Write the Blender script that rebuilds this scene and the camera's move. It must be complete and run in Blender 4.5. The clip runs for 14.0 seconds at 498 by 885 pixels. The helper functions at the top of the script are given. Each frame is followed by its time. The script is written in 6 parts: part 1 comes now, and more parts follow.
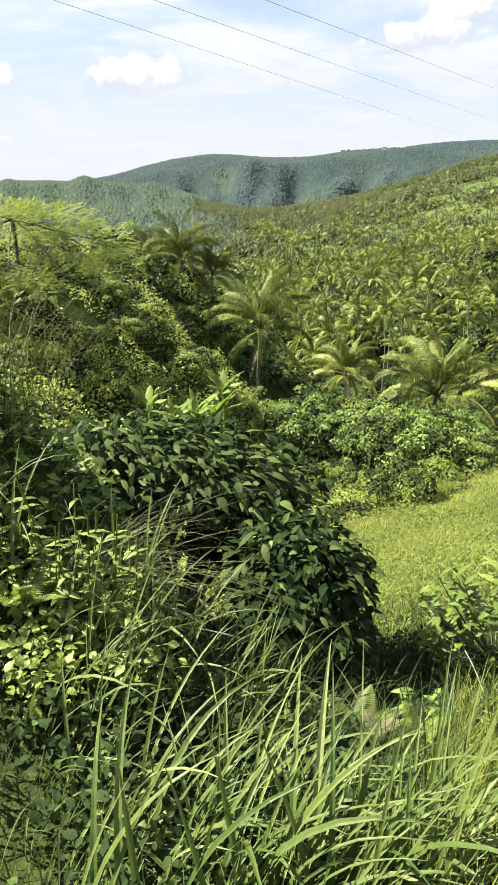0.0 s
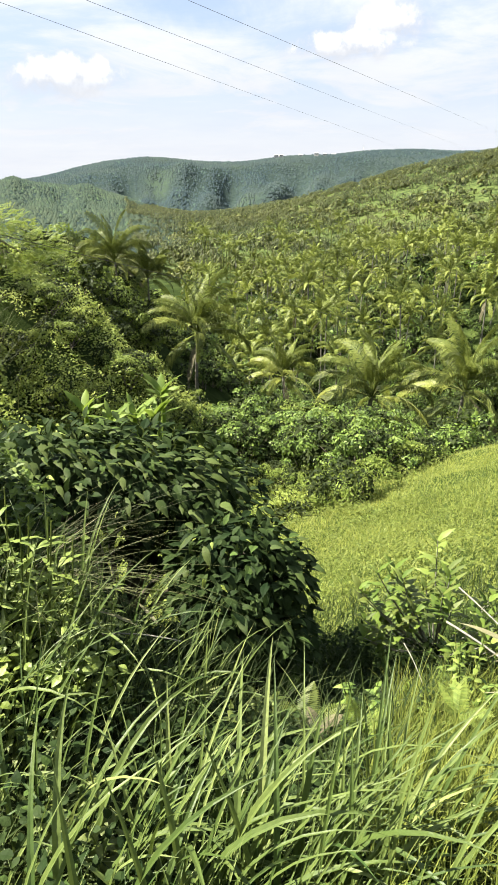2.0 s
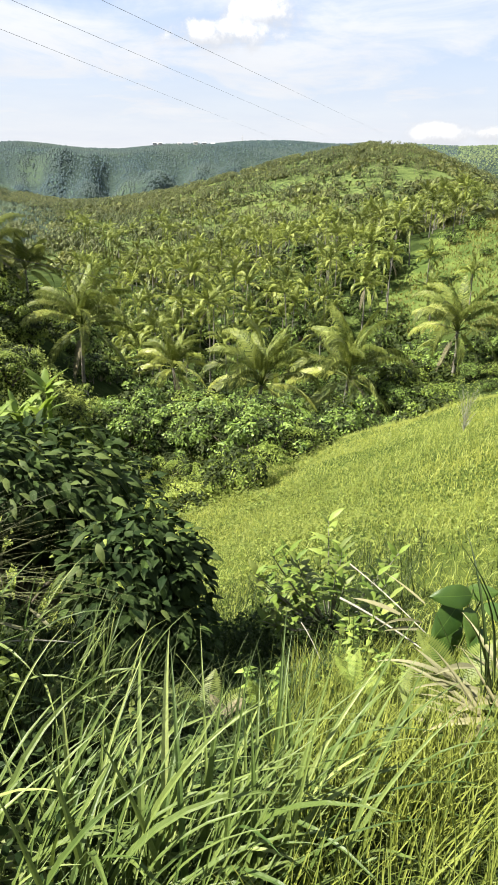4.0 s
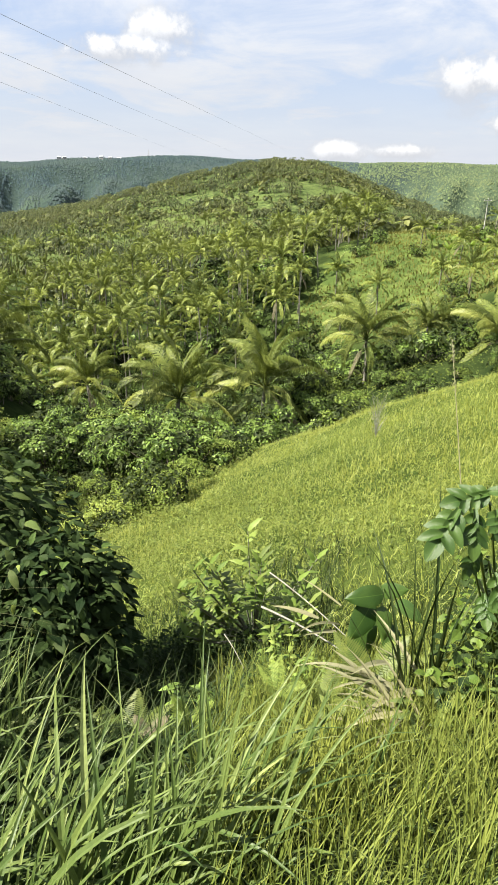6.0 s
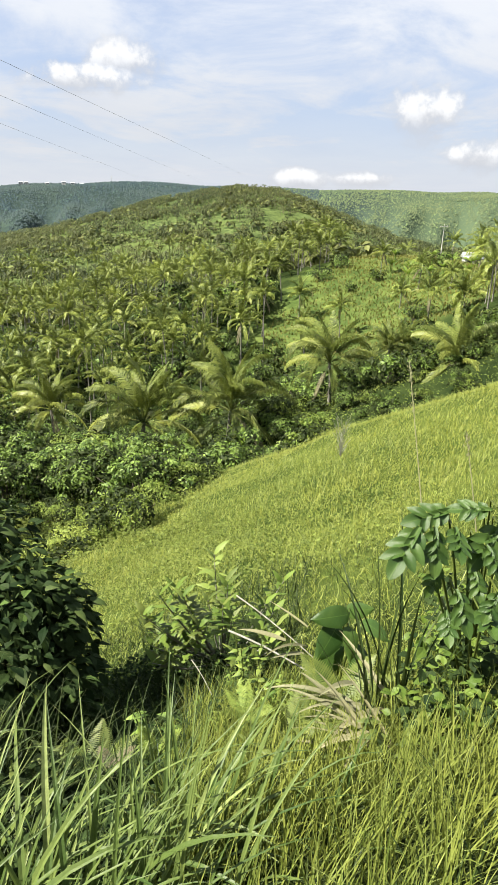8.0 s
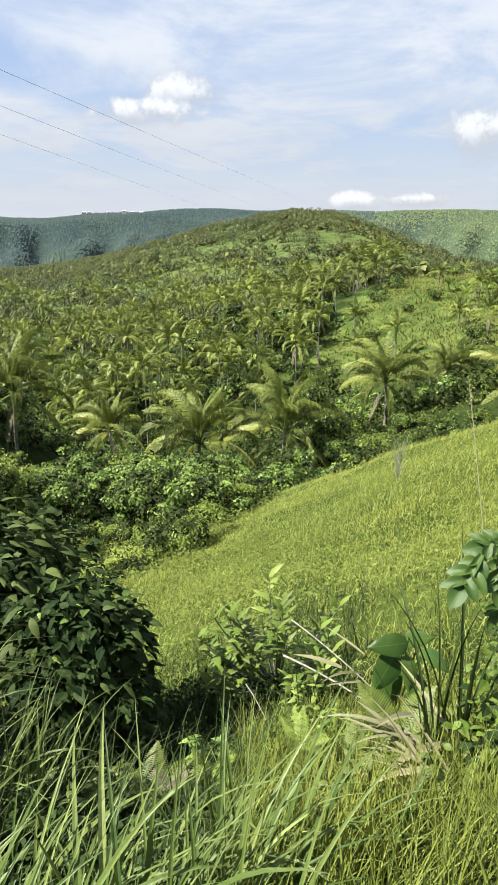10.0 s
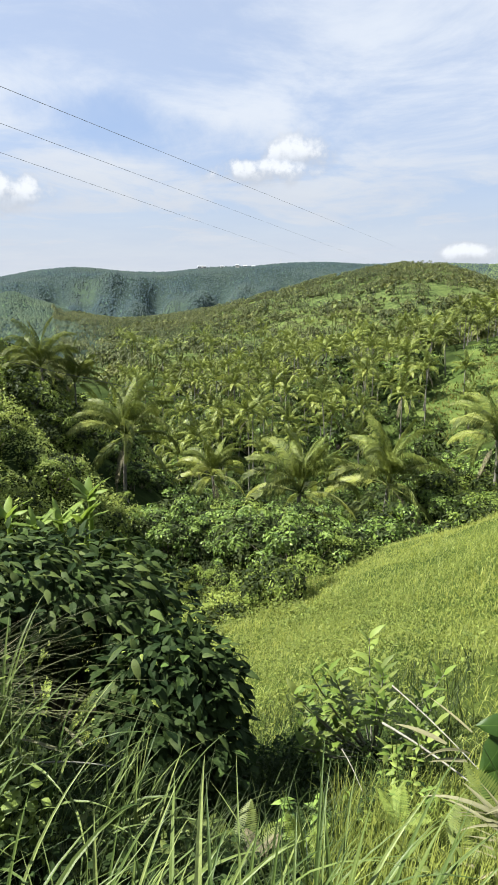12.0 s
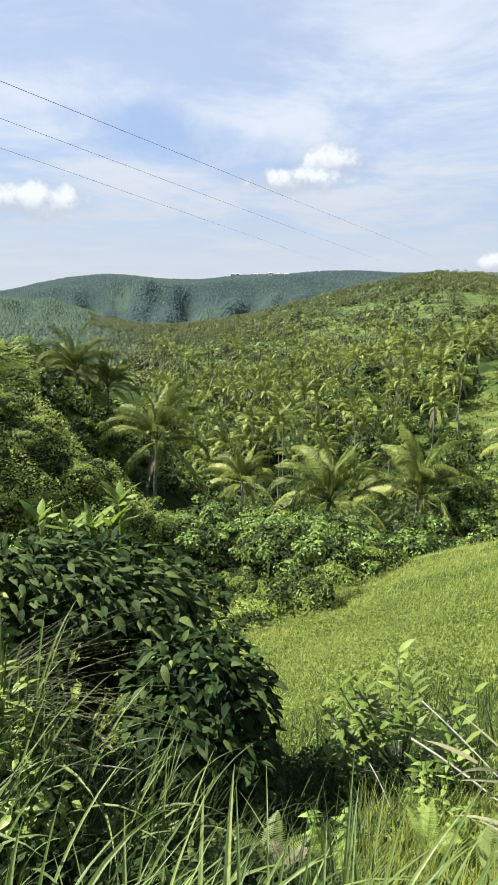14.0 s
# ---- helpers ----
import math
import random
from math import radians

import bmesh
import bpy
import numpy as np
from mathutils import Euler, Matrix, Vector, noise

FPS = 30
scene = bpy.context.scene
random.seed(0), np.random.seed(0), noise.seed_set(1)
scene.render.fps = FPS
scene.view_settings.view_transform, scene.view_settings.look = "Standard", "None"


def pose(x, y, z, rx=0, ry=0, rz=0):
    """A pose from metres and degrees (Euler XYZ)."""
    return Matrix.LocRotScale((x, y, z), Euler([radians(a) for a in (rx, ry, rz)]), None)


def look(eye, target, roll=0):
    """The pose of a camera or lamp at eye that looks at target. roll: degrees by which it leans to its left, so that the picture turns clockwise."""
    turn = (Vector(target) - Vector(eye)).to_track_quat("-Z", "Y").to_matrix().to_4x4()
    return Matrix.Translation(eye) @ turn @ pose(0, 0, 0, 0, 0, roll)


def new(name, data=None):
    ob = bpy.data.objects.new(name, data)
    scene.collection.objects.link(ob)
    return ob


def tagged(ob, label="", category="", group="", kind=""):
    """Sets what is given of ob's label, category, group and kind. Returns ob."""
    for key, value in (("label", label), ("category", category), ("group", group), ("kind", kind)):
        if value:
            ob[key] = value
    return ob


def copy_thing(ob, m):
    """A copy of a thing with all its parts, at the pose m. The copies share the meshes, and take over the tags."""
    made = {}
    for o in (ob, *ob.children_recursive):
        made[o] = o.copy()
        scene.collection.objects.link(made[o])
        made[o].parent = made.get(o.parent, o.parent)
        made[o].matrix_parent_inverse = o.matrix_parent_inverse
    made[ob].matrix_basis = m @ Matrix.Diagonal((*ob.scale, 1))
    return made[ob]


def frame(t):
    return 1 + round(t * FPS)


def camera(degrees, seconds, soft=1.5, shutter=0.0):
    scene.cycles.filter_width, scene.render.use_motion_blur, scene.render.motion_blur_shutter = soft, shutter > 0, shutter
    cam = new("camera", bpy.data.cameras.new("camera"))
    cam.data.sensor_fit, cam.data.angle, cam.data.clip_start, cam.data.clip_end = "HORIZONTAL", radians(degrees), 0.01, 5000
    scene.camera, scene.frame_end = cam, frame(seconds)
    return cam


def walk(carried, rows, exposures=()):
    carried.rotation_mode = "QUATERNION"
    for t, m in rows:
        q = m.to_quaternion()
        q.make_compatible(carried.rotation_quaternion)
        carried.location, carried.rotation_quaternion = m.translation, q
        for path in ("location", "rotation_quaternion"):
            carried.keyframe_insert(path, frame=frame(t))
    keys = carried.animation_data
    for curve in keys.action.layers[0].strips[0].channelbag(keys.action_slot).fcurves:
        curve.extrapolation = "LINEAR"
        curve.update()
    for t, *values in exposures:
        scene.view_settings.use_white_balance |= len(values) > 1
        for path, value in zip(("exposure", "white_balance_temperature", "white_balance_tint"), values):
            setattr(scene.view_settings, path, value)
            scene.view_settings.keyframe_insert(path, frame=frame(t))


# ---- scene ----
cam = camera(43.04, 14.0, soft=0.8)
# seconds, eye, turn to the left, tilt, lean
PATH = [
    (0, -0.023, -0.010, 1.623, 8.80, -23.26, -1.64),
    (0.5, -0.024, -0.008, 1.619, 8.71, -23.26, -1.57),
    (1, -0.025, -0.011, 1.619, 8.22, -23.09, -1.31),
    (1.5, -0.023, -0.005, 1.614, 6.25, -23.36, -0.86),
    (2, -0.013, 0.003, 1.597, 2.88, -23.05, -0.54),
    (2.5, -0.005, -0.006, 1.602, 0.76, -23.31, -0.41),
    (3, -0.000, 0.000, 1.600, 0.00, -23.52, -0.77),
    (3.5, 0.008, 0.004, 1.592, -3.31, -23.88, -0.38),
    (4, 0.013, 0.012, 1.585, -7.58, -23.87, 0.74),
    (4.2, 0.016, 0.009, 1.587, -8.76, -23.79, 1.15),
    (6.3, 0.055, -0.036, 1.608, -16.25, -22.08, 1.35),
    (6.5, 0.056, -0.038, 1.606, -16.83, -21.66, 1.60),
    (7, 0.057, -0.047, 1.611, -18.52, -21.01, 1.73),
    (7.5, 0.062, -0.050, 1.613, -19.72, -20.95, 1.79),
    (8, 0.064, -0.047, 1.611, -18.62, -20.49, 1.43),
    (8.2, 0.065, -0.043, 1.611, -18.12, -20.41, 1.29),
    (10.5, 0.051, -0.047, 1.636, -11.26, -17.38, -0.66),
    (11, 0.040, -0.054, 1.654, -8.80, -15.81, -1.03),
    (11.5, 0.025, -0.064, 1.663, -6.48, -14.61, -0.81),
    (12, 0.009, -0.068, 1.670, -3.85, -14.19, -0.23),
    (12.5, -0.001, -0.075, 1.679, -2.46, -13.94, -0.14),
    (13, -0.010, -0.080, 1.688, -1.71, -14.95, -0.66),
    (13.5, -0.011, -0.074, 1.682, -1.35, -14.60, -0.29),
    (14, -0.014, -0.081, 1.690, -1.07, -13.53, 0.20),
]


def heading(az, el=0.0):
    """Unit vector: azimuth in degrees to the left of +y, elevation in degrees."""
    a, e = radians(az), radians(el)
    return Vector((-math.sin(a) * math.cos(e), math.cos(a) * math.cos(e), math.sin(e)))


def gaze(x, y, z, yaw, tilt, lean):
    eye = Vector((x, y, z))
    return look(eye, eye + heading(yaw, tilt), lean)


walk(cam, [(t, gaze(*row)) for t, *row in PATH], [(0, 2.14, 6500, 10), (4.2, 2.06, 6480, 10), (6.3, 1.90, 6420, 10), (8.2, 1.85, 6380, 10), (10.5, 1.80, 6200, 9), (12.5, 1.76, 6080, 9), (14, 1.76, 6050, 9)])

# ---- light: hazy sunny sky with broken cloud, sun from the left ----
SUN_AZ, SUN_EL = 84.0, 50.0
sun = new("sun", bpy.data.lights.new("sun", "SUN"))
sun.data.energy, sun.data.angle, sun.data.color = 5.0, radians(0.6), (1.0, 0.94, 0.80)
sun.matrix_world = look((0, 0, 60), Vector((0, 0, 60)) - heading(SUN_AZ, SUN_EL))


class Nodes:
    """Short way to write node trees."""

    def __init__(self, tree):
        self.tree = tree
        tree.nodes.clear()

    def add(self, kind, inputs=None, **props):
        n = self.tree.nodes.new(kind)
        for k, v in props.items():
            if k == "operation":
                n.operation = v
            elif k == "blend":
                n.blend_type = v
            elif k == "data":
                n.data_type = v
            elif k == "clamp":
                n.use_clamp = v
            elif k == "sky":
                n.sky_type = v
            elif k == "ease":
                n.interpolation_type = v
        for k, v in (inputs or {}).items():
            self.put(n.inputs[k], v)
        return n

    def put(self, socket, v):
        if isinstance(v, bpy.types.NodeSocket):
            self.tree.links.new(v, socket)
        else:
            socket.default_value = v

    def math(self, op, a, b=0.0, clamp=False):
        return self.add("ShaderNodeMath", {0: a, 1: b}, operation=op, clamp=clamp).outputs[0]

    def mix(self, fac, a, b, blend="MIX"):
        n = self.add("ShaderNodeMix", {0: fac, 6: a, 7: b}, data="RGBA", blend=blend)
        return n.outputs[2]

    def noise(self, vec, scale, detail=4.0, rough=0.55, distort=0.0):
        ins = {"Scale": scale, "Detail": detail, "Roughness": rough, "Distortion": distort}
        if vec is not None:
            ins["Vector"] = vec
        return self.add("ShaderNodeTexNoise", ins).outputs[0]

    def band(self, v, lo, hi, a=0.0, b=1.0):
        return self.add("ShaderNodeMapRange", {0: v, 1: lo, 2: hi, 3: a, 4: b}, ease="SMOOTHSTEP").outputs[0]


def rgb(r, g, b):
    return (r, g, b, 1.0)


def make_world():
    w = bpy.data.worlds.new("sky")
    scene.world = w
    w.use_nodes = True
    k = Nodes(w.node_tree)
    sky = k.add("ShaderNodeTexSky", sky="NISHITA")
    sky.sun_disc = False
    sky.sun_elevation, sky.sun_rotation = radians(SUN_EL), radians(-SUN_AZ)
    sky.air_density, sky.dust_density, sky.ozone_density = 1.0, 0.9, 4.5
    d = k.add("ShaderNodeTexCoord").outputs["Generated"]
    sep = k.add("ShaderNodeSeparateXYZ", {0: d}).outputs
    # flat layers: the view of a high deck, drawn out towards the horizon
    up = k.math("ADD", k.math("MAXIMUM", sep[2], 0.0), 0.11)
    deck = k.add("ShaderNodeCombineXYZ", {0: k.math("DIVIDE", sep[0], up), 1: k.math("DIVIDE", sep[1], up), 2: 3.3}).outputs[0]
    high = k.band(k.noise(deck, 1.1, 8, 0.62, 0.5), 0.36, 0.62)
    veil = k.band(k.noise(deck, 0.35, 4, 0.5, 0.2), 0.25, 0.6)
    low = k.band(sep[2], 0.0, 0.16, 1.0, 0.0)
    layer = k.math("MAXIMUM", k.math("MULTIPLY", high, k.math("ADD", k.math("MULTIPLY", veil, 0.30), 0.70)), k.math("MULTIPLY", low, 0.94))
    layer = k.math("MULTIPLY", layer, k.band(sep[2], 0.36, 0.70, 1.0, 0.3))
    # one clearer stretch between the layers
    c, right = heading(8.0, 12.6), heading(-82.0, 0)
    gx = k.add("ShaderNodeVectorMath", {0: d, 1: tuple(right / 0.20)}, operation="DOT_PRODUCT").outputs["Value"]
    gy = k.add("ShaderNodeVectorMath", {0: d, 1: tuple(right.cross(c) / 0.042)}, operation="DOT_PRODUCT").outputs["Value"]
    gy = k.math("ADD", gy, k.math("MULTIPLY", gx, 0.5))
    facing = k.math("GREATER_THAN", k.add("ShaderNodeVectorMath", {0: d, 1: tuple(c)}, operation="DOT_PRODUCT").outputs["Value"], 0.0)
    gap = k.math("SUBTRACT", 1.2, k.math("ADD", k.math("MULTIPLY", gx, gx), k.math("MULTIPLY", gy, gy)))
    gap = k.band(k.math("ADD", gap, k.math("MULTIPLY", k.math("SUBTRACT", k.noise(d, 9.0, 6, 0.6), 0.5), 3.2)), 0.0, 1.4)
    gap = k.math("MULTIPLY", gap, facing)
    layer = k.math("ADD", k.math("MULTIPLY", layer, 0.66), 0.34)
    layer = k.math("MULTIPLY", layer, k.math("SUBTRACT", 1.0, k.math("MULTIPLY", gap, 0.75)))
    # heaps of cumulus: direction, half width, half height in radians
    wobble = k.noise(d, 34.0, 7, 0.6)
    wobble = k.math("MULTIPLY", k.math("SUBTRACT", wobble, 0.5), 3.0)
    heap, crown = None, None
    for az, el, a, b in CLOUDS:
        c = heading(az, el)
        right = heading(az - 90, 0)
        over = right.cross(c)
        px = k.add("ShaderNodeVectorMath", {0: d, 1: tuple(right / a)}, operation="DOT_PRODUCT").outputs["Value"]
        py = k.add("ShaderNodeVectorMath", {0: d, 1: tuple(over / b)}, operation="DOT_PRODUCT").outputs["Value"]
        # flatter beneath
        py2 = k.math("MULTIPLY", k.math("MINIMUM", py, 0.0), -0.25)
        py3 = k.math("ADD", py, py2)
        q = k.math("ADD", k.math("MULTIPLY", px, px), k.math("MULTIPLY", py3, py3))
        front = k.add("ShaderNodeVectorMath", {0: d, 1: tuple(c)}, operation="DOT_PRODUCT").outputs["Value"]
        q = k.math("ADD", q, k.math("MULTIPLY", k.math("LESS_THAN", front, 0.0), 50.0))
        v = k.band(k.math("ADD", k.math("SUBTRACT", 1.15, q), wobble), 0.0, 1.1)
        v = k.math("MULTIPLY", v, k.band(py, -1.3, 0.2, 0.35, 1.0))
        cr = k.math("MULTIPLY", v, k.band(k.math("ADD", py, k.math("MULTIPLY", wobble, 0.8)), -0.75, 0.25, 0.0, 1.0))
        heap = v if heap is None else k.math("MAXIMUM", heap, v)
        crown = cr if crown is None else k.math("MAXIMUM", crown, cr)
    grey = k.mix(k.noise(deck, 1.6, 5, 0.6), rgb(0.82, 0.87, 0.97), rgb(1.00, 1.01, 1.02))
    puff = k.mix(crown, rgb(0.78, 0.79, 0.82), rgb(1.25, 1.25, 1.25))
    hazy = k.mix(0.6, sky.outputs[0], rgb(2.7, 3.25, 4.5))
    blue = k.add("ShaderNodeBackground", {0: hazy, 1: 0.050}).outputs[0]
    cl = k.add("ShaderNodeBackground", {0: grey, 1: k.band(sep[2], 0.08, 0.26, 0.228, 0.272)}).outputs[0]
    pf = k.add("ShaderNodeBackground", {0: puff, 1: 0.232}).outputs[0]
    m1 = k.add("ShaderNodeMixShader", {0: layer, 1: blue, 2: cl}).outputs[0]
    m2 = k.add("ShaderNodeMixShader", {0: heap, 1: m1, 2: pf}).outputs[0]
    k.add("ShaderNodeOutputWorld", {0: m2})


CLOUDS = [
    (-7.8, 10.5, 0.062, 0.026), (-5.0, 9.0, 0.085, 0.02), (-32.0, 7.3, 0.058, 0.034), (-36.5, 4.2, 0.05, 0.02),
    (-22.5, 2.3, 0.05, 0.016), (-27.5, 2.3, 0.06, 0.012), (17.0, 7.2, 0.085, 0.026), (28.0, 7.0, 0.05, 0.02),
    (31.0, 2.6, 0.07, 0.016), (60.0, 9.0, 0.10, 0.04), (-60.0, 8.0, 0.12, 0.04), (140.0, 10.0, 0.14, 0.05), (-120.0, 7.0, 0.12, 0.04),
]
make_world()


# ---- materials ----
def leaf_material(name, dark, light, pale=None, rough=0.5, through_light=0.35, spots=1.5, patch=0.35, veins=False, gloss=0.35, per_leaf=1.0):
    """Living or dry foliage: each leaf has its own tone, and patches vary."""
    if light[1] > light[0]:
        dark, light = [(c[0] * 0.90, c[1] * 0.65, c[2] * 0.84) for c in (dark, light)]
        pale = pale and (pale[0] * 0.70, pale[1] * 0.70, pale[2] * 0.80)
    else:
        dark, light = [(c[0] * 0.60, c[1] * 0.62, c[2] * 0.66) for c in (dark, light)]
    m = bpy.data.materials.new(name)
    m.use_nodes = True
    k = Nodes(m.node_tree)
    geo = k.add("ShaderNodeNewGeometry").outputs
    pos = k.add("ShaderNodeTexCoord").outputs["Object"]
    own = k.add("ShaderNodeObjectInfo").outputs["Random"]
    tone = k.math("FRACT", k.math("ADD", k.math("MULTIPLY", geo["Random Per Island"], per_leaf), own))
    col = k.mix(tone, rgb(*dark), rgb(*light))
    if pale:
        col = k.mix(k.band(k.math("FRACT", k.math("MULTIPLY", tone, 7.31)), 0.86, 1.0), col, rgb(*pale))
    big = k.noise(pos, spots, 3)
    col = k.mix(k.band(big, 0.35, 0.7, 0.0, patch), col, rgb(light[0] * 1.25, light[1] * 1.12, light[2] * 0.9))
    grain = k.noise(pos, 60.0, 3, 0.6)
    col = k.mix(k.band(grain, 0.3, 0.8, 0.0, 0.35), col, rgb(dark[0] * 0.8, dark[1] * 0.8, dark[2] * 0.8))
    if veins:
        sp = k.add("ShaderNodeSeparateXYZ", {0: pos}).outputs
        off = k.math("ABSOLUTE", sp[1])
        rib = k.band(off, 0.005, 0.012, 0.45, 0.0)
        comb = k.math("FRACT", k.math("MULTIPLY", k.math("SUBTRACT", sp[0], k.math("MULTIPLY", off, 0.8)), 9.0))
        side = k.band(k.math("ABSOLUTE", k.math("SUBTRACT", comb, 0.5)), 0.03, 0.09, 0.07, 0.0)
        col = k.mix(k.math("MAXIMUM", rib, side), col, rgb(light[0] * 1.6, light[1] * 1.5, light[2] * 1.4))
    bump = k.add("ShaderNodeBump", {"Strength": 0.25, "Distance": 0.01, "Height": grain}).outputs[0]
    p = k.add("ShaderNodeBsdfPrincipled", {"Base Color": col, "Roughness": rough, "Normal": bump, "Specular IOR Level": gloss}).outputs[0]
    warm = k.mix(0.5, col, rgb(light[0] * 1.35, light[1] * 1.35, light[2] * 0.8))
    tr = k.add("ShaderNodeBsdfTranslucent", {0: warm}).outputs[0]
    mx = k.add("ShaderNodeMixShader", {0: through_light * 0.8, 1: p, 2: tr}).outputs[0]
    k.add("ShaderNodeOutputMaterial", {0: mx})
    return m


def solid_material(name, a, b, scale=8.0, rough=0.85, bump=0.4, metal=0.0, fine=60.0):
    m = bpy.data.materials.new(name)
    m.use_nodes = True
    k = Nodes(m.node_tree)
    a, b = [(c[0] * 0.66, c[1] * 0.66, c[2] * 0.66) for c in (a, b)]
    pos = k.add("ShaderNodeTexCoord").outputs["Object"]
    n1 = k.noise(pos, scale, 5)
    n2 = k.noise(pos, fine, 3)
    col = k.mix(k.band(n1, 0.3, 0.7), rgb(*a), rgb(*b))
    col = k.mix(k.band(n2, 0.35, 0.75, 0.0, 0.5), col, rgb(a[0] * 0.6, a[1] * 0.6, a[2] * 0.6))
    bp = k.add("ShaderNodeBump", {"Strength": bump, "Distance": 0.02, "Height": n2}).outputs[0]
    p = k.add("ShaderNodeBsdfPrincipled", {"Base Color": col, "Roughness": rough, "Metallic": metal, "Normal": bp}).outputs[0]
    k.add("ShaderNodeOutputMaterial", {0: p})
    return m


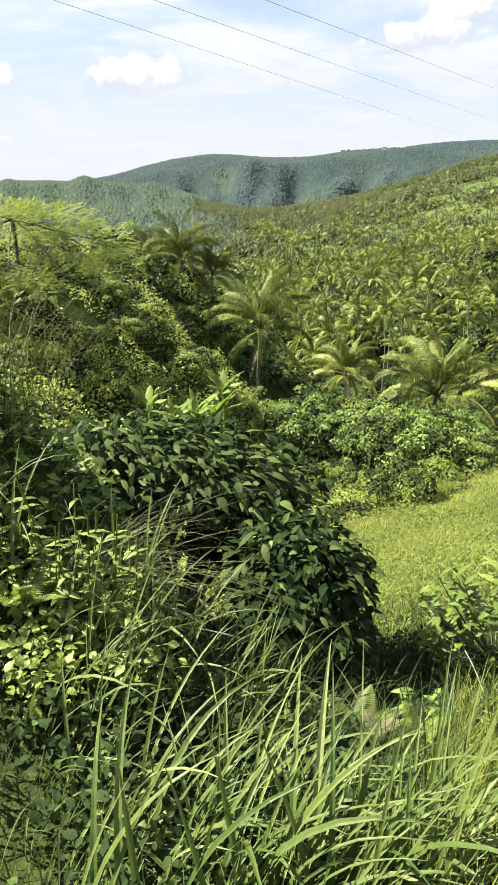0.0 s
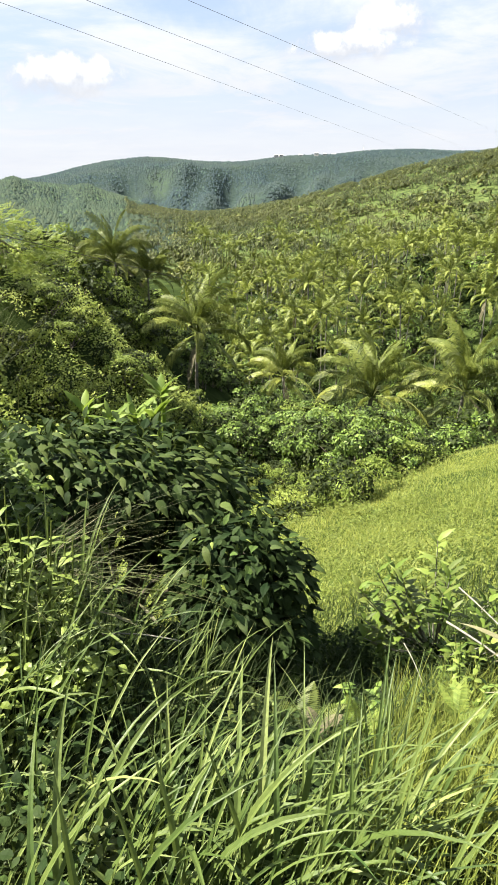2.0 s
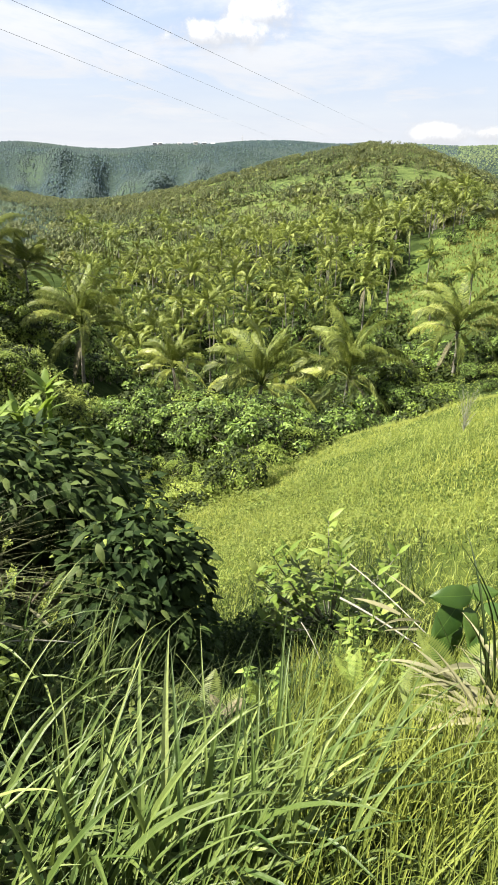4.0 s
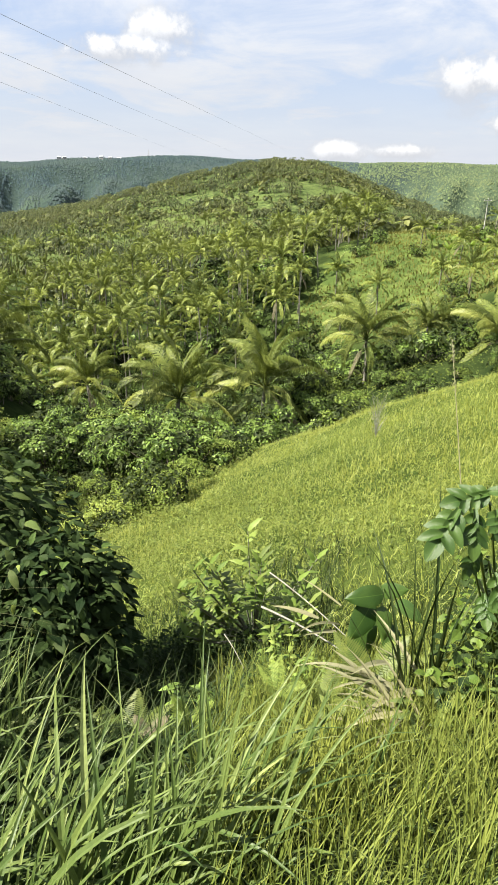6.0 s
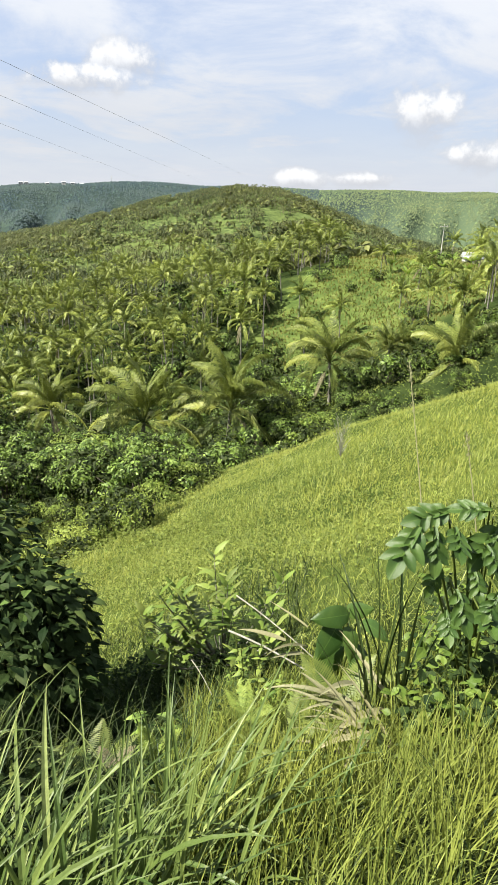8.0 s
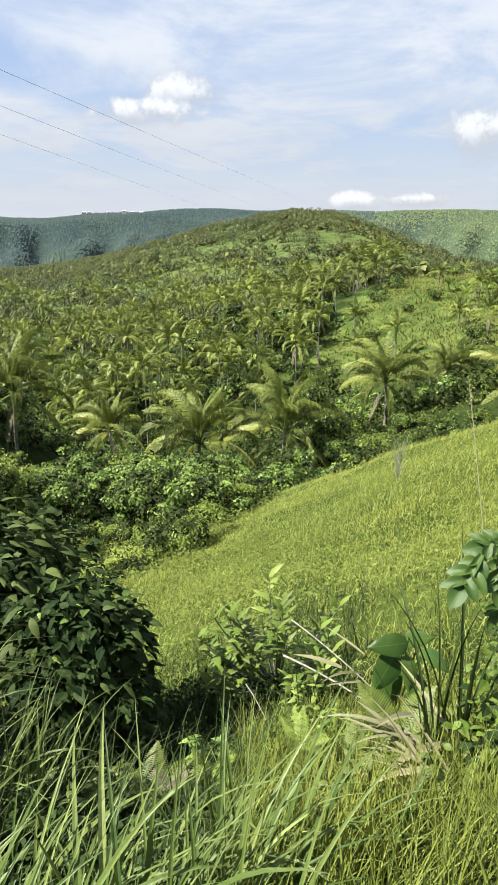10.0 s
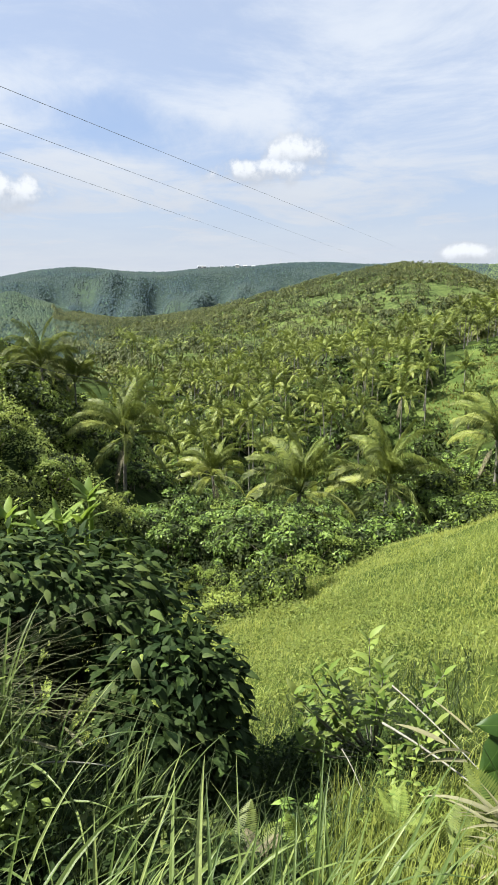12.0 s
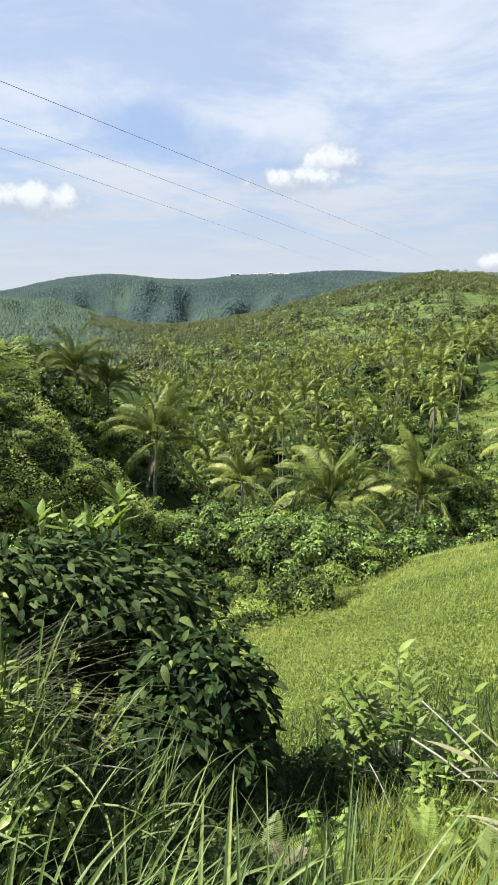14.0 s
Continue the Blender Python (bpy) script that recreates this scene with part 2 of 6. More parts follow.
M = {
    # bank grass with shade put into its colour; broadblade and finegrass are lit tones
    "blade": leaf_material("shaded_grass_blade", (0.012, 0.036, 0.008), (0.048, 0.098, 0.020), (0.14, 0.18, 0.05), 0.48, 0.22, gloss=0.16),
    "field": leaf_material("field_grass", (0.108, 0.200, 0.026), (0.278, 0.430, 0.062), (0.46, 0.54, 0.14), 0.55, 0.40, 0.25),
    "meadow": leaf_material("meadow_grass", (0.080, 0.130, 0.024), (0.165, 0.225, 0.042), (0.26, 0.27, 0.09), 0.6, 0.38, 0.12, gloss=0.15),
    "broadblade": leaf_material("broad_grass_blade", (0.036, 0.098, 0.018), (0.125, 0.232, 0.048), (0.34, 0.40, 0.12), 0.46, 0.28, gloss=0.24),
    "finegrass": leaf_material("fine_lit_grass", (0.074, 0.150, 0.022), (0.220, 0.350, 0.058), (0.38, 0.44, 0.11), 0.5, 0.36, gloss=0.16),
    "straw": leaf_material("dry_straw", (0.19, 0.18, 0.085), (0.36, 0.34, 0.18), None, 0.7, 0.25),
    "herb": leaf_material("herb_leaf", (0.060, 0.130, 0.020), (0.145, 0.250, 0.040), (0.25, 0.32, 0.07), 0.45, 0.36),
    "bright": leaf_material("young_leaf", (0.12, 0.25, 0.036), (0.23, 0.41, 0.066), (0.36, 0.46, 0.10), 0.45, 0.40),
    # leaves of shaded shrubs and undergrowth, the shade put into their colour
    "dark": leaf_material("shade_dark_leaf", (0.010, 0.030, 0.008), (0.034, 0.076, 0.018), (0.10, 0.16, 0.035), 0.6, 0.18, gloss=0.05),
    "bushA": leaf_material("bush_leaf", (0.044, 0.110, 0.014), (0.230, 0.420, 0.060), (0.40, 0.52, 0.10), 0.48, 0.26, gloss=0.2),
    "bushB": leaf_material("bush_leaf_yellow", (0.110, 0.220, 0.030), (0.300, 0.500, 0.082), (0.42, 0.54, 0.13), 0.50, 0.30, gloss=0.2),
    "bushC": leaf_material("bush_leaf_deep", (0.026, 0.084, 0.012), (0.185, 0.380, 0.058), (0.36, 0.52, 0.09), 0.45, 0.22, gloss=0.25),
    # roof leaves of the shrubs, brightened to paint the sun on them
    "canopy": leaf_material("lit_top_leaf", (0.034, 0.082, 0.016), (0.088, 0.165, 0.034), (0.19, 0.26, 0.06), 0.55, 0.30, gloss=0.14),
    "tussock": leaf_material("tussock_blade", (0.034, 0.064, 0.016), (0.090, 0.140, 0.040), (0.26, 0.28, 0.12), 0.55, 0.2, gloss=0.14),
    "whorl": leaf_material("whorl_leaf", (0.040, 0.110, 0.014), (0.145, 0.290, 0.040), None, 0.46, 0.30, gloss=0.18),
    "gully": leaf_material("creeper_leaf", (0.044, 0.100, 0.014), (0.175, 0.290, 0.046), (0.32, 0.42, 0.08), 0.55, 0.28, gloss=0.15),
    "feather": leaf_material("feathery_leaf", (0.090, 0.190, 0.032), (0.230, 0.400, 0.064), (0.34, 0.50, 0.10), 0.55, 0.45),
    "frond": leaf_material("palm_frond", (0.026, 0.064, 0.012), (0.180, 0.300, 0.052), (0.38, 0.46, 0.12), 0.45, 0.22, gloss=0.16, per_leaf=0.35),
    "frond_l": leaf_material("palm_frond_light", (0.044, 0.100, 0.018), (0.250, 0.410, 0.066), (0.44, 0.52, 0.13), 0.45, 0.26, gloss=0.16, per_leaf=0.35),
    "frond_n": leaf_material("palm_frond_glossy", (0.022, 0.058, 0.012), (0.145, 0.235, 0.042), (0.38, 0.44, 0.11), 0.50, 0.26, gloss=0.14, per_leaf=0.35),
    "frond_y": leaf_material("palm_frond_yellow", (0.13, 0.22, 0.036), (0.27, 0.42, 0.070), (0.44, 0.52, 0.13), 0.42, 0.28),
    "frond_d": leaf_material("palm_frond_dry", (0.13, 0.115, 0.060), (0.26, 0.23, 0.13), None, 0.75, 0.12),
    "banana": leaf_material("banana_leaf", (0.080, 0.190, 0.026), (0.180, 0.350, 0.050), None, 0.5, 0.45, gloss=0.2),
    "hillpalm": leaf_material("hill_palm_leaf", (0.016, 0.040, 0.016), (0.105, 0.165, 0.050), (0.23, 0.29, 0.085), 0.6, 0.2, 0.02, gloss=0.10),
    "hilltree": leaf_material("hill_tree_leaf", (0.022, 0.056, 0.018), (0.150, 0.225, 0.056), (0.30, 0.36, 0.10), 0.6, 0.25, 0.02, gloss=0.15),
    # far trees: the bluish haze of distance is mixed into the leaf colours
    "forest": leaf_material("hazy_forest_leaf", (0.026, 0.060, 0.056), (0.046, 0.092, 0.074), (0.08, 0.13, 0.09), 0.9, 0.1, 0.006, 0.6, gloss=0.05),
    "wood2": leaf_material("hazy_ridge_leaf", (0.034, 0.078, 0.050), (0.066, 0.122, 0.064), (0.11, 0.17, 0.08), 0.9, 0.2, 0.01, gloss=0.05),
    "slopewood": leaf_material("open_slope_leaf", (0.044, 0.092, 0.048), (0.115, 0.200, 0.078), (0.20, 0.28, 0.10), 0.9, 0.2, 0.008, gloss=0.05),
    # near-black leaves that paint shade into the gaps of the bushes
    "gap_shade": leaf_material("gap_shade_leaf", (0.012, 0.030, 0.006), (0.034, 0.066, 0.012), None, 0.6, 0.10, gloss=0.1),
    "bark": solid_material("bark", (0.09, 0.07, 0.05), (0.20, 0.17, 0.13), 6.0),
    "palmbark": solid_material("palm_bark", (0.12, 0.112, 0.090), (0.29, 0.275, 0.225), 4.0),
    "twig": solid_material("grey_twig", (0.20, 0.195, 0.15), (0.36, 0.35, 0.29), 14.0),
    "cable": solid_material("cable", (0.26, 0.26, 0.27), (0.38, 0.38, 0.39), 3.0, 0.5, 0.1),
    "rubber": solid_material("black_cable", (0.02, 0.02, 0.02), (0.04, 0.04, 0.04), 3.0, 0.5, 0.1),
    "concrete": solid_material("concrete", (0.45, 0.44, 0.41), (0.62, 0.60, 0.56), 1.5),
    "tin": solid_material("roof_sheet", (0.50, 0.53, 0.55), (0.70, 0.72, 0.74), 1.0, 0.45, 0.1, 0.3),
    "plaster": solid_material("plaster", (0.62, 0.60, 0.55), (0.75, 0.73, 0.68), 1.0),
    "gap": solid_material("window_dark", (0.03, 0.03, 0.035), (0.06, 0.06, 0.06), 1.0, 0.3, 0.1),
}


def ground_material():
    m = bpy.data.materials.new("green_hillside")
    m.use_nodes = True
    k = Nodes(m.node_tree)
    pos = k.add("ShaderNodeTexCoord").outputs["Object"]
    big = k.noise(pos, 0.018, 5, 0.6)
    mid = k.noise(pos, 0.35, 5, 0.6)
    fine = k.noise(pos, 9.0, 5, 0.65)
    far = k.add("ShaderNodeVectorMath", {0: pos}, operation="LENGTH").outputs["Value"]
    # soil near the viewpoint, darkened to paint the shade under the grass
    shaded_soil = k.mix(k.band(mid, 0.35, 0.65), rgb(0.020, 0.028, 0.010), rgb(0.050, 0.064, 0.018))
    turf = k.mix(k.band(mid, 0.35, 0.65), rgb(0.036, 0.056, 0.013), rgb(0.084, 0.108, 0.024))
    scrub = k.mix(k.band(mid, 0.35, 0.65), rgb(0.040, 0.060, 0.022), rgb(0.100, 0.130, 0.044))
    # ground beneath the thickets, their shade put into the colour
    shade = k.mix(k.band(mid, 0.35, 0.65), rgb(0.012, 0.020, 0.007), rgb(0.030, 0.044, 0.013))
    scrub = k.mix(k.band(big, 0.47, 0.56), scrub, rgb(0.086, 0.114, 0.036))
    # ground of the far ridges, with blue distance haze painted in
    hazy_wood = k.mix(k.band(k.noise(pos, 0.12, 6, 0.7), 0.36, 0.62), rgb(0.020, 0.031, 0.033), rgb(0.036, 0.052, 0.048))
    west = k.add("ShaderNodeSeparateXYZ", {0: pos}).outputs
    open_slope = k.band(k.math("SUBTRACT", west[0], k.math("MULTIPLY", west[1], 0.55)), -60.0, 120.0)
    hazy_wood = k.mix(k.math("MULTIPLY", open_slope, k.band(far, 1500.0, 1750.0, 0.75, 0.3)), hazy_wood, rgb(0.070, 0.098, 0.054))
    hazy_wood = k.mix(k.band(k.noise(pos, 0.006, 5, 0.6), 0.55, 0.68, 0.0, 0.5), hazy_wood, rgb(0.064, 0.092, 0.058))
    col = k.mix(k.band(far, 3.5, 7.0), shaded_soil, turf)
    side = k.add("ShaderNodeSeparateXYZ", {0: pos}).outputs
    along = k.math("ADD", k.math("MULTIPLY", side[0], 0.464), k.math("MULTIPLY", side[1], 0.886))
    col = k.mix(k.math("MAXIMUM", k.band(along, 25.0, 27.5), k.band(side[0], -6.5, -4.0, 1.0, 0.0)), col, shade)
    col = k.mix(k.band(far, 150.0, 230.0), col, scrub)
    knoll = k.add("ShaderNodeVectorMath", {0: pos, 1: (64.0, 106.0, -10.0)}, operation="DISTANCE").outputs["Value"]
    meadow = k.mix(k.band(mid, 0.4, 0.62), rgb(0.048, 0.074, 0.020), rgb(0.092, 0.122, 0.032))
    flank = k.math("SUBTRACT", side[0], k.math("MULTIPLY", side[1], 0.8))
    flank = k.band(k.math("ADD", flank, k.math("MULTIPLY", mid, 8.0)), -39.0, -34.0)
    col = k.mix(k.math("MULTIPLY", flank, k.band(k.math("ADD", knoll, k.math("MULTIPLY", mid, 16.0)), 52.0, 64.0, 1.0, 0.0)), col, meadow)
    glade = k.add("ShaderNodeVectorMath", {0: pos, 1: (150.0, 316.0, -4.0)}, operation="DISTANCE").outputs["Value"]
    col = k.mix(k.band(k.math("ADD", glade, k.math("MULTIPLY", mid, 10.0)), 18.0, 26.0, 1.0, 0.0), col, rgb(0.095, 0.125, 0.045))
    col = k.mix(k.band(far, 520.0, 700.0), col, hazy_wood)
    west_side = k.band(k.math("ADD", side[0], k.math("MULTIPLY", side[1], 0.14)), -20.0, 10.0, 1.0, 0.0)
    col = k.mix(k.math("MULTIPLY", west_side, k.band(far, 170.0, 260.0)), col, hazy_wood)
    col = k.mix(k.band(fine, 0.42, 0.72, 0.0, 0.6), col, rgb(0.030, 0.042, 0.014))
    bp = k.add("ShaderNodeBump", {"Strength": 0.8, "Distance": 0.15, "Height": fine}).outputs[0]
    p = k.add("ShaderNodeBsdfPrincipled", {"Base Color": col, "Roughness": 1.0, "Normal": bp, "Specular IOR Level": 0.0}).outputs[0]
    k.add("ShaderNodeOutputMaterial", {0: p})
    return m


# ---- mesh tools ----
def raw_mesh(name, verts, faces, mat, smooth=False):
    """A mesh from arrays; faces: one array of rows of 3 or 4, or a list of such arrays."""
    me = bpy.data.meshes.new(name)
    groups = faces if isinstance(faces, list) else [faces]
    groups = [np.asarray(f, np.int32) for f in groups if len(f)]
    verts = np.asarray(verts, np.float32)
    me.vertices.add(len(verts))
    me.vertices.foreach_set("co", verts.ravel())
    loops = np.concatenate([f.ravel() for f in groups])
    sizes = np.concatenate([np.full(len(f), f.shape[1], np.int32) for f in groups])
    me.loops.add(len(loops))
    me.loops.foreach_set("vertex_index", loops)
    me.polygons.add(len(sizes))
    me.polygons.foreach_set("loop_start", np.concatenate([[0], np.cumsum(sizes)[:-1]]).astype(np.int32))
    me.polygons.foreach_set("use_smooth", np.full(len(sizes), smooth, bool))
    me.update(calc_edges=True)
    me.materials.append(mat)
    return me


def part(name, me, parent=None, label="", kind=""):
    ob = new(name, me)
    if parent is not None:
        ob.parent = parent
    return tagged(ob, label=label, kind=kind)


def scatter(tv, tf, mats, locs):
    """One template placed many times: arrays of 3x3 turns with scale and of places."""
    tv = np.asarray(tv, float)
    v = np.einsum("kij,nj->kni", mats, tv) + locs[:, None, :]
    n = len(tv)
    f = (np.asarray(tf, np.int64)[None] + (np.arange(len(locs)) * n)[:, None, None]).reshape(-1, np.asarray(tf).shape[1])
    return v.reshape(-1, 3), f


def frames_from(xa, up):
    """3x3 turns whose x axis is xa and whose z axis is near up."""
    xa = xa / np.linalg.norm(xa, axis=1, keepdims=True)
    ya = np.cross(up, xa)
    ya /= np.linalg.norm(ya, axis=1, keepdims=True) + 1e-9
    za = np.cross(xa, ya)
    return np.stack([xa, ya, za], -1)


# leaf shapes: along x from the stalk, folded along the midrib
LEAF = (np.array([[0, 0, 0], [0.45, 0.24, 0.05], [1, 0, -0.12], [0.45, -0.24, 0.05]]), np.array([[0, 2, 1], [0, 3, 2]]))
LEAF_BIG = (np.array([[0, 0, 0], [0.18, 0.17, 0.03], [0.45, 0.27, 0.04], [0.75, 0.18, -0.03], [1.05, 0, -0.2],
                      [0.75, -0.18, -0.03], [0.45, -0.27, 0.04], [0.18, -0.17, 0.03], [0.45, 0, -0.01], [0.75, 0, -0.07]]),
            np.array([[0, 8, 2, 1], [8, 9, 3, 2], [0, 7, 6, 8], [8, 6, 5, 9]]), np.array([[9, 4, 3], [9, 5, 4]]))


def unit_rows(rng, n):
    v = rng.normal(size=(n, 3))
    return v / np.linalg.norm(v, axis=1, keepdims=True)


def tube(points, radii, sides=6):
    """Vertices and faces of a bent tapering stem."""
    pts = np.asarray(points, float)
    n = len(pts)
    d = np.gradient(pts, axis=0)
    d /= np.linalg.norm(d, axis=1, keepdims=True) + 1e-9
    ref = np.where(np.abs(d[:, 2:3]) > 0.9, np.array([[1.0, 0, 0]]), np.array([[0, 0, 1.0]]))
    a = np.cross(d, ref)
    a /= np.linalg.norm(a, axis=1, keepdims=True) + 1e-9
    b = np.cross(d, a)
    ang = np.linspace(0, 2 * np.pi, sides, endpoint=False)
    v = pts[:, None] + np.asarray(radii)[:, None, None] * (np.cos(ang)[None, :, None] * a[:, None] + np.sin(ang)[None, :, None] * b[:, None])
    i, j = np.meshgrid(np.arange(n - 1), np.arange(sides), indexing="ij")
    k = (j + 1) % sides
    f = np.stack([i * sides + j, i * sides + k, (i + 1) * sides + k, (i + 1) * sides + j], -1).reshape(-1, 4)
    return v.reshape(-1, 3), f


def join(pieces):
    """Joins (vertices, faces) pairs of one face size."""
    vs, fs, o = [], [], 0
    for v, f in pieces:
        vs.append(v)
        fs.append(np.asarray(f) + o)
        o += len(v)
    return np.concatenate(vs), np.concatenate(fs)


def blades(rng, base, head, lean, bend, length, width, segs=6, twist=0.5):
    """Grass blades, folded along the middle: arrays of roots, headings (radians), first lean, bend, length, width."""
    n = len(base)
    s = np.linspace(0, 1, segs + 1)
    ang = lean[:, None] + bend[:, None] * s[None] ** 1.6
    hx, hy = np.cos(head), np.sin(head)
    step = (length / segs)[:, None]
    out = np.concatenate([np.zeros((n, 1)), np.cumsum(np.sin(ang[:, :-1]) * step, 1)], 1)
    up = np.concatenate([np.zeros((n, 1)), np.cumsum(np.cos(ang[:, :-1]) * step, 1)], 1)
    c = np.stack([base[:, None, 0] + out * hx[:, None], base[:, None, 1] + out * hy[:, None], base[:, None, 2] + up], -1)
    prof = np.minimum(1, 0.55 + 2.2 * s) * (1 - s ** 2.2)
    tw = rng.uniform(-twist, twist, n)[:, None] * (0.3 + s[None])
    side = np.stack([-hy[:, None] * np.cos(tw) , hx[:, None] * np.cos(tw), np.sin(tw)], -1)
    w = (width[:, None] * prof[None])[..., None] * 0.5
    nrm = np.stack([-np.cos(ang) * hx[:, None], -np.cos(ang) * hy[:, None], np.sin(ang)], -1)
    l, r, m = c + side * w + nrm * w * 0.35, c - side * w + nrm * w * 0.35, c
    v = np.stack([l, m, r], 2).reshape(n, -1, 3)
    i = np.arange(segs)[:, None] * 3
    f = np.concatenate([i + [0, 1, 4, 3], i + [1, 2, 5, 4]])
    per = 3 * (segs + 1)
    f = (f[None] + (np.arange(n) * per)[:, None, None]).reshape(-1, 4)
    return v.reshape(-1, 3), f


def thin_blades(rng, base, head, lean, length, width):
    """Light three-point blades with a bend, for wide stretches of grass."""
    n = len(base)
    h = np.stack([np.cos(head), np.sin(head), np.zeros(n)], -1)
    side = np.stack([-np.sin(head), np.cos(head), np.zeros(n)], -1) * (width / 2)[:, None]
    z = np.array([0, 0, 1.0])
    mid = base + (h * np.sin(lean)[:, None] + z * np.cos(lean)[:, None]) * (length * 0.55)[:, None]
    tip = mid + (h * np.sin(lean * 2.2)[:, None] + z * np.cos(lean * 2.2)[:, None]) * (length * 0.45)[:, None]
    v = np.stack([base - side, base + side, mid + side * 0.9, mid - side * 0.9, tip], 1)
    o = (np.arange(n) * 5)[:, None]
    return v.reshape(-1, 3), [o + np.array([[0, 1, 2, 3]]), o + np.array([[3, 2, 4]])]


# ---- ground ----
EYE = 1.6


def smooth(a, b, x):
    t = np.clip((x - a) / (b - a), 0, 1)
    return t * t * (3 - 2 * t)


def wave(x, y, s):
    x, y = x / s, y / s
    return (np.sin(1.3 * x + 0.7 * y + 1) + np.sin(-0.8 * x + 1.7 * y + 2.3) + np.sin(2.3 * x - 1.1 * y + 0.5) * 0.6
            + np.sin(1.1 * x + 2.9 * y + 4) * 0.5 + np.sin(4.1 * x + 3.3 * y) * 0.25) / 3.3


def crest_line(az, knots, heights):
    """Height of a crest over the azimuth, with rounded corners."""
    return sum(np.interp(az + d, knots, heights) for d in (-2, -1, 0, 1, 2)) / 5


def ground_height(x, y):
    x, y = np.asarray(x, float), np.asarray(y, float)
    r = np.hypot(x, y) + 1e-6
    az = np.degrees(np.arctan2(-x, y))
    # hillside under the viewer, gully to the left of it, grassy spur to the right
    z = -2.66 + 0.364 * x - 0.487 * y + 1.06 * np.exp(-((r / 3.2) ** 2))
    z += 0.72 * np.clip(-x - 1.5, 0, 13) - 0.2 * np.maximum(-x - 16, 0) + 12.5 * np.exp(-((x + 22) ** 2 + (y - 46) ** 2) / 2 / 14 ** 2)
    z += 2.2 * np.exp(-((x + 3.4) ** 2 + (y - 4.2) ** 2) / 2 / 1.5 ** 2)
    z += 1.7 * np.exp(-((x + 2.4) ** 2 + (y - 3.0) ** 2) / 2 / 1.25 ** 2)
    z += 3.6 * np.exp(-((x + 13) ** 2 + (y - 22) ** 2) / 2 / 7 ** 2) + 1.6 * np.exp(-((x + 9.5) ** 2 + (y - 28) ** 2) / 2 / 5 ** 2)
    z += 0.75 * np.exp(-((x - 9.5) ** 2 + (y - 19.5) ** 2) / 2 / 5.0 ** 2)
    z += 0.13 * np.clip(y - 20, 0, 40) * (1 - smooth(1, 12, x))
    u = 0.464 * x + 0.886 * y
    z -= 4 * np.exp(-(((u - 34) / 8) ** 2)) * smooth(2, 14, x)
    z = np.where(y < 0, -EYE + (z + EYE) * np.exp(np.minimum(y, 0) / 3), z)
    z = np.minimum(z, 14)
    # valley floor
    floor = -27 + 0.02 * x
    m = np.maximum(z, floor)
    soft = m + 3.0 * np.log(np.exp((z - m) / 3.0) + np.exp((floor - m) / 3.0))
    far = smooth(25, 70, r)
    z = soft * far + z * (1 - far)
    lim = smooth(75, 140, r)
    z = z * (1 - lim) - 27 * lim
    # grassy knoll, palm hill, distant ridges
    z += 18.5 * np.exp(-((x - 68) ** 2 + (y - 110) ** 2) / 2 / 35 ** 2)
    hill = crest_line(az, [-60, -42, -36, -32.6, -28.8, -26, -22, -19, -13, -6, 0, 7, 12.7, 20, 40],
                      [0, 2, 4, 8, 16, 25, 37, 42, 34, 19, 10, 2, 0, 0, 0])
    z += hill * (smooth(170, 470, r) - 0.9 * smooth(500, 900, r))
    z -= 45 * smooth(350, 900, r)
    left = crest_line(az, [-10, 0, 6, 10, 14, 20, 30, 60], [0, 0, 4, 20, 46, 56, 56, 50])
    z += left * (smooth(300, 760, r) - smooth(800, 1200, r))
    crest = crest_line(az, [-180, -60, -41, -30, -24, -16, -8, -3, 0, 4, 8, 13, 17, 21, 30, 60, 180],
                       [70, 100, 112, 114, 109, 115, 116, 111, 109, 96, 106, 110, 88, 56, 56, 80, 70])
    z += crest * smooth(950, 1750, r)
    spurs = np.sin(az * 0.95 + 0.8 * np.sin(az * 0.31)) + 0.6 * np.sin(az * 2.2 + r / 160)
    z += spurs * 14 * smooth(900, 1200, r) * (1 - smooth(1300, 1560, r)) + spurs * 3.0 * smooth(380, 500, r) * (1 - smooth(540, 680, r)) * smooth(8, 14, az)
    z += wave(x, y, 60) * 3.0 * smooth(120, 500, r) + wave(x, y, 110) * 24 * smooth(800, 1150, r) * (1 - smooth(1350, 1700, r) * 0.85)
    z += wave(x, y, 1.3) * 0.10 * smooth(0.5, 2, r) + wave(x, y, 5) * 0.25 * smooth(3, 12, r)
    z -= smooth(1800, 4000, r) * 60
    return z + EYE


def polar(az, r):
    a = np.radians(az)
    return -np.asarray(r) * np.sin(a), np.asarray(r) * np.cos(a)


def on_ground(az, r, sink=0.0):
    x, y = polar(az, r)
    return Vector((float(x), float(y), float(ground_height(x, y)) - sink))


def roots(az, r):
    x, y = polar(az, r)
    return np.stack([x, y, ground_height(x, y)], -1)


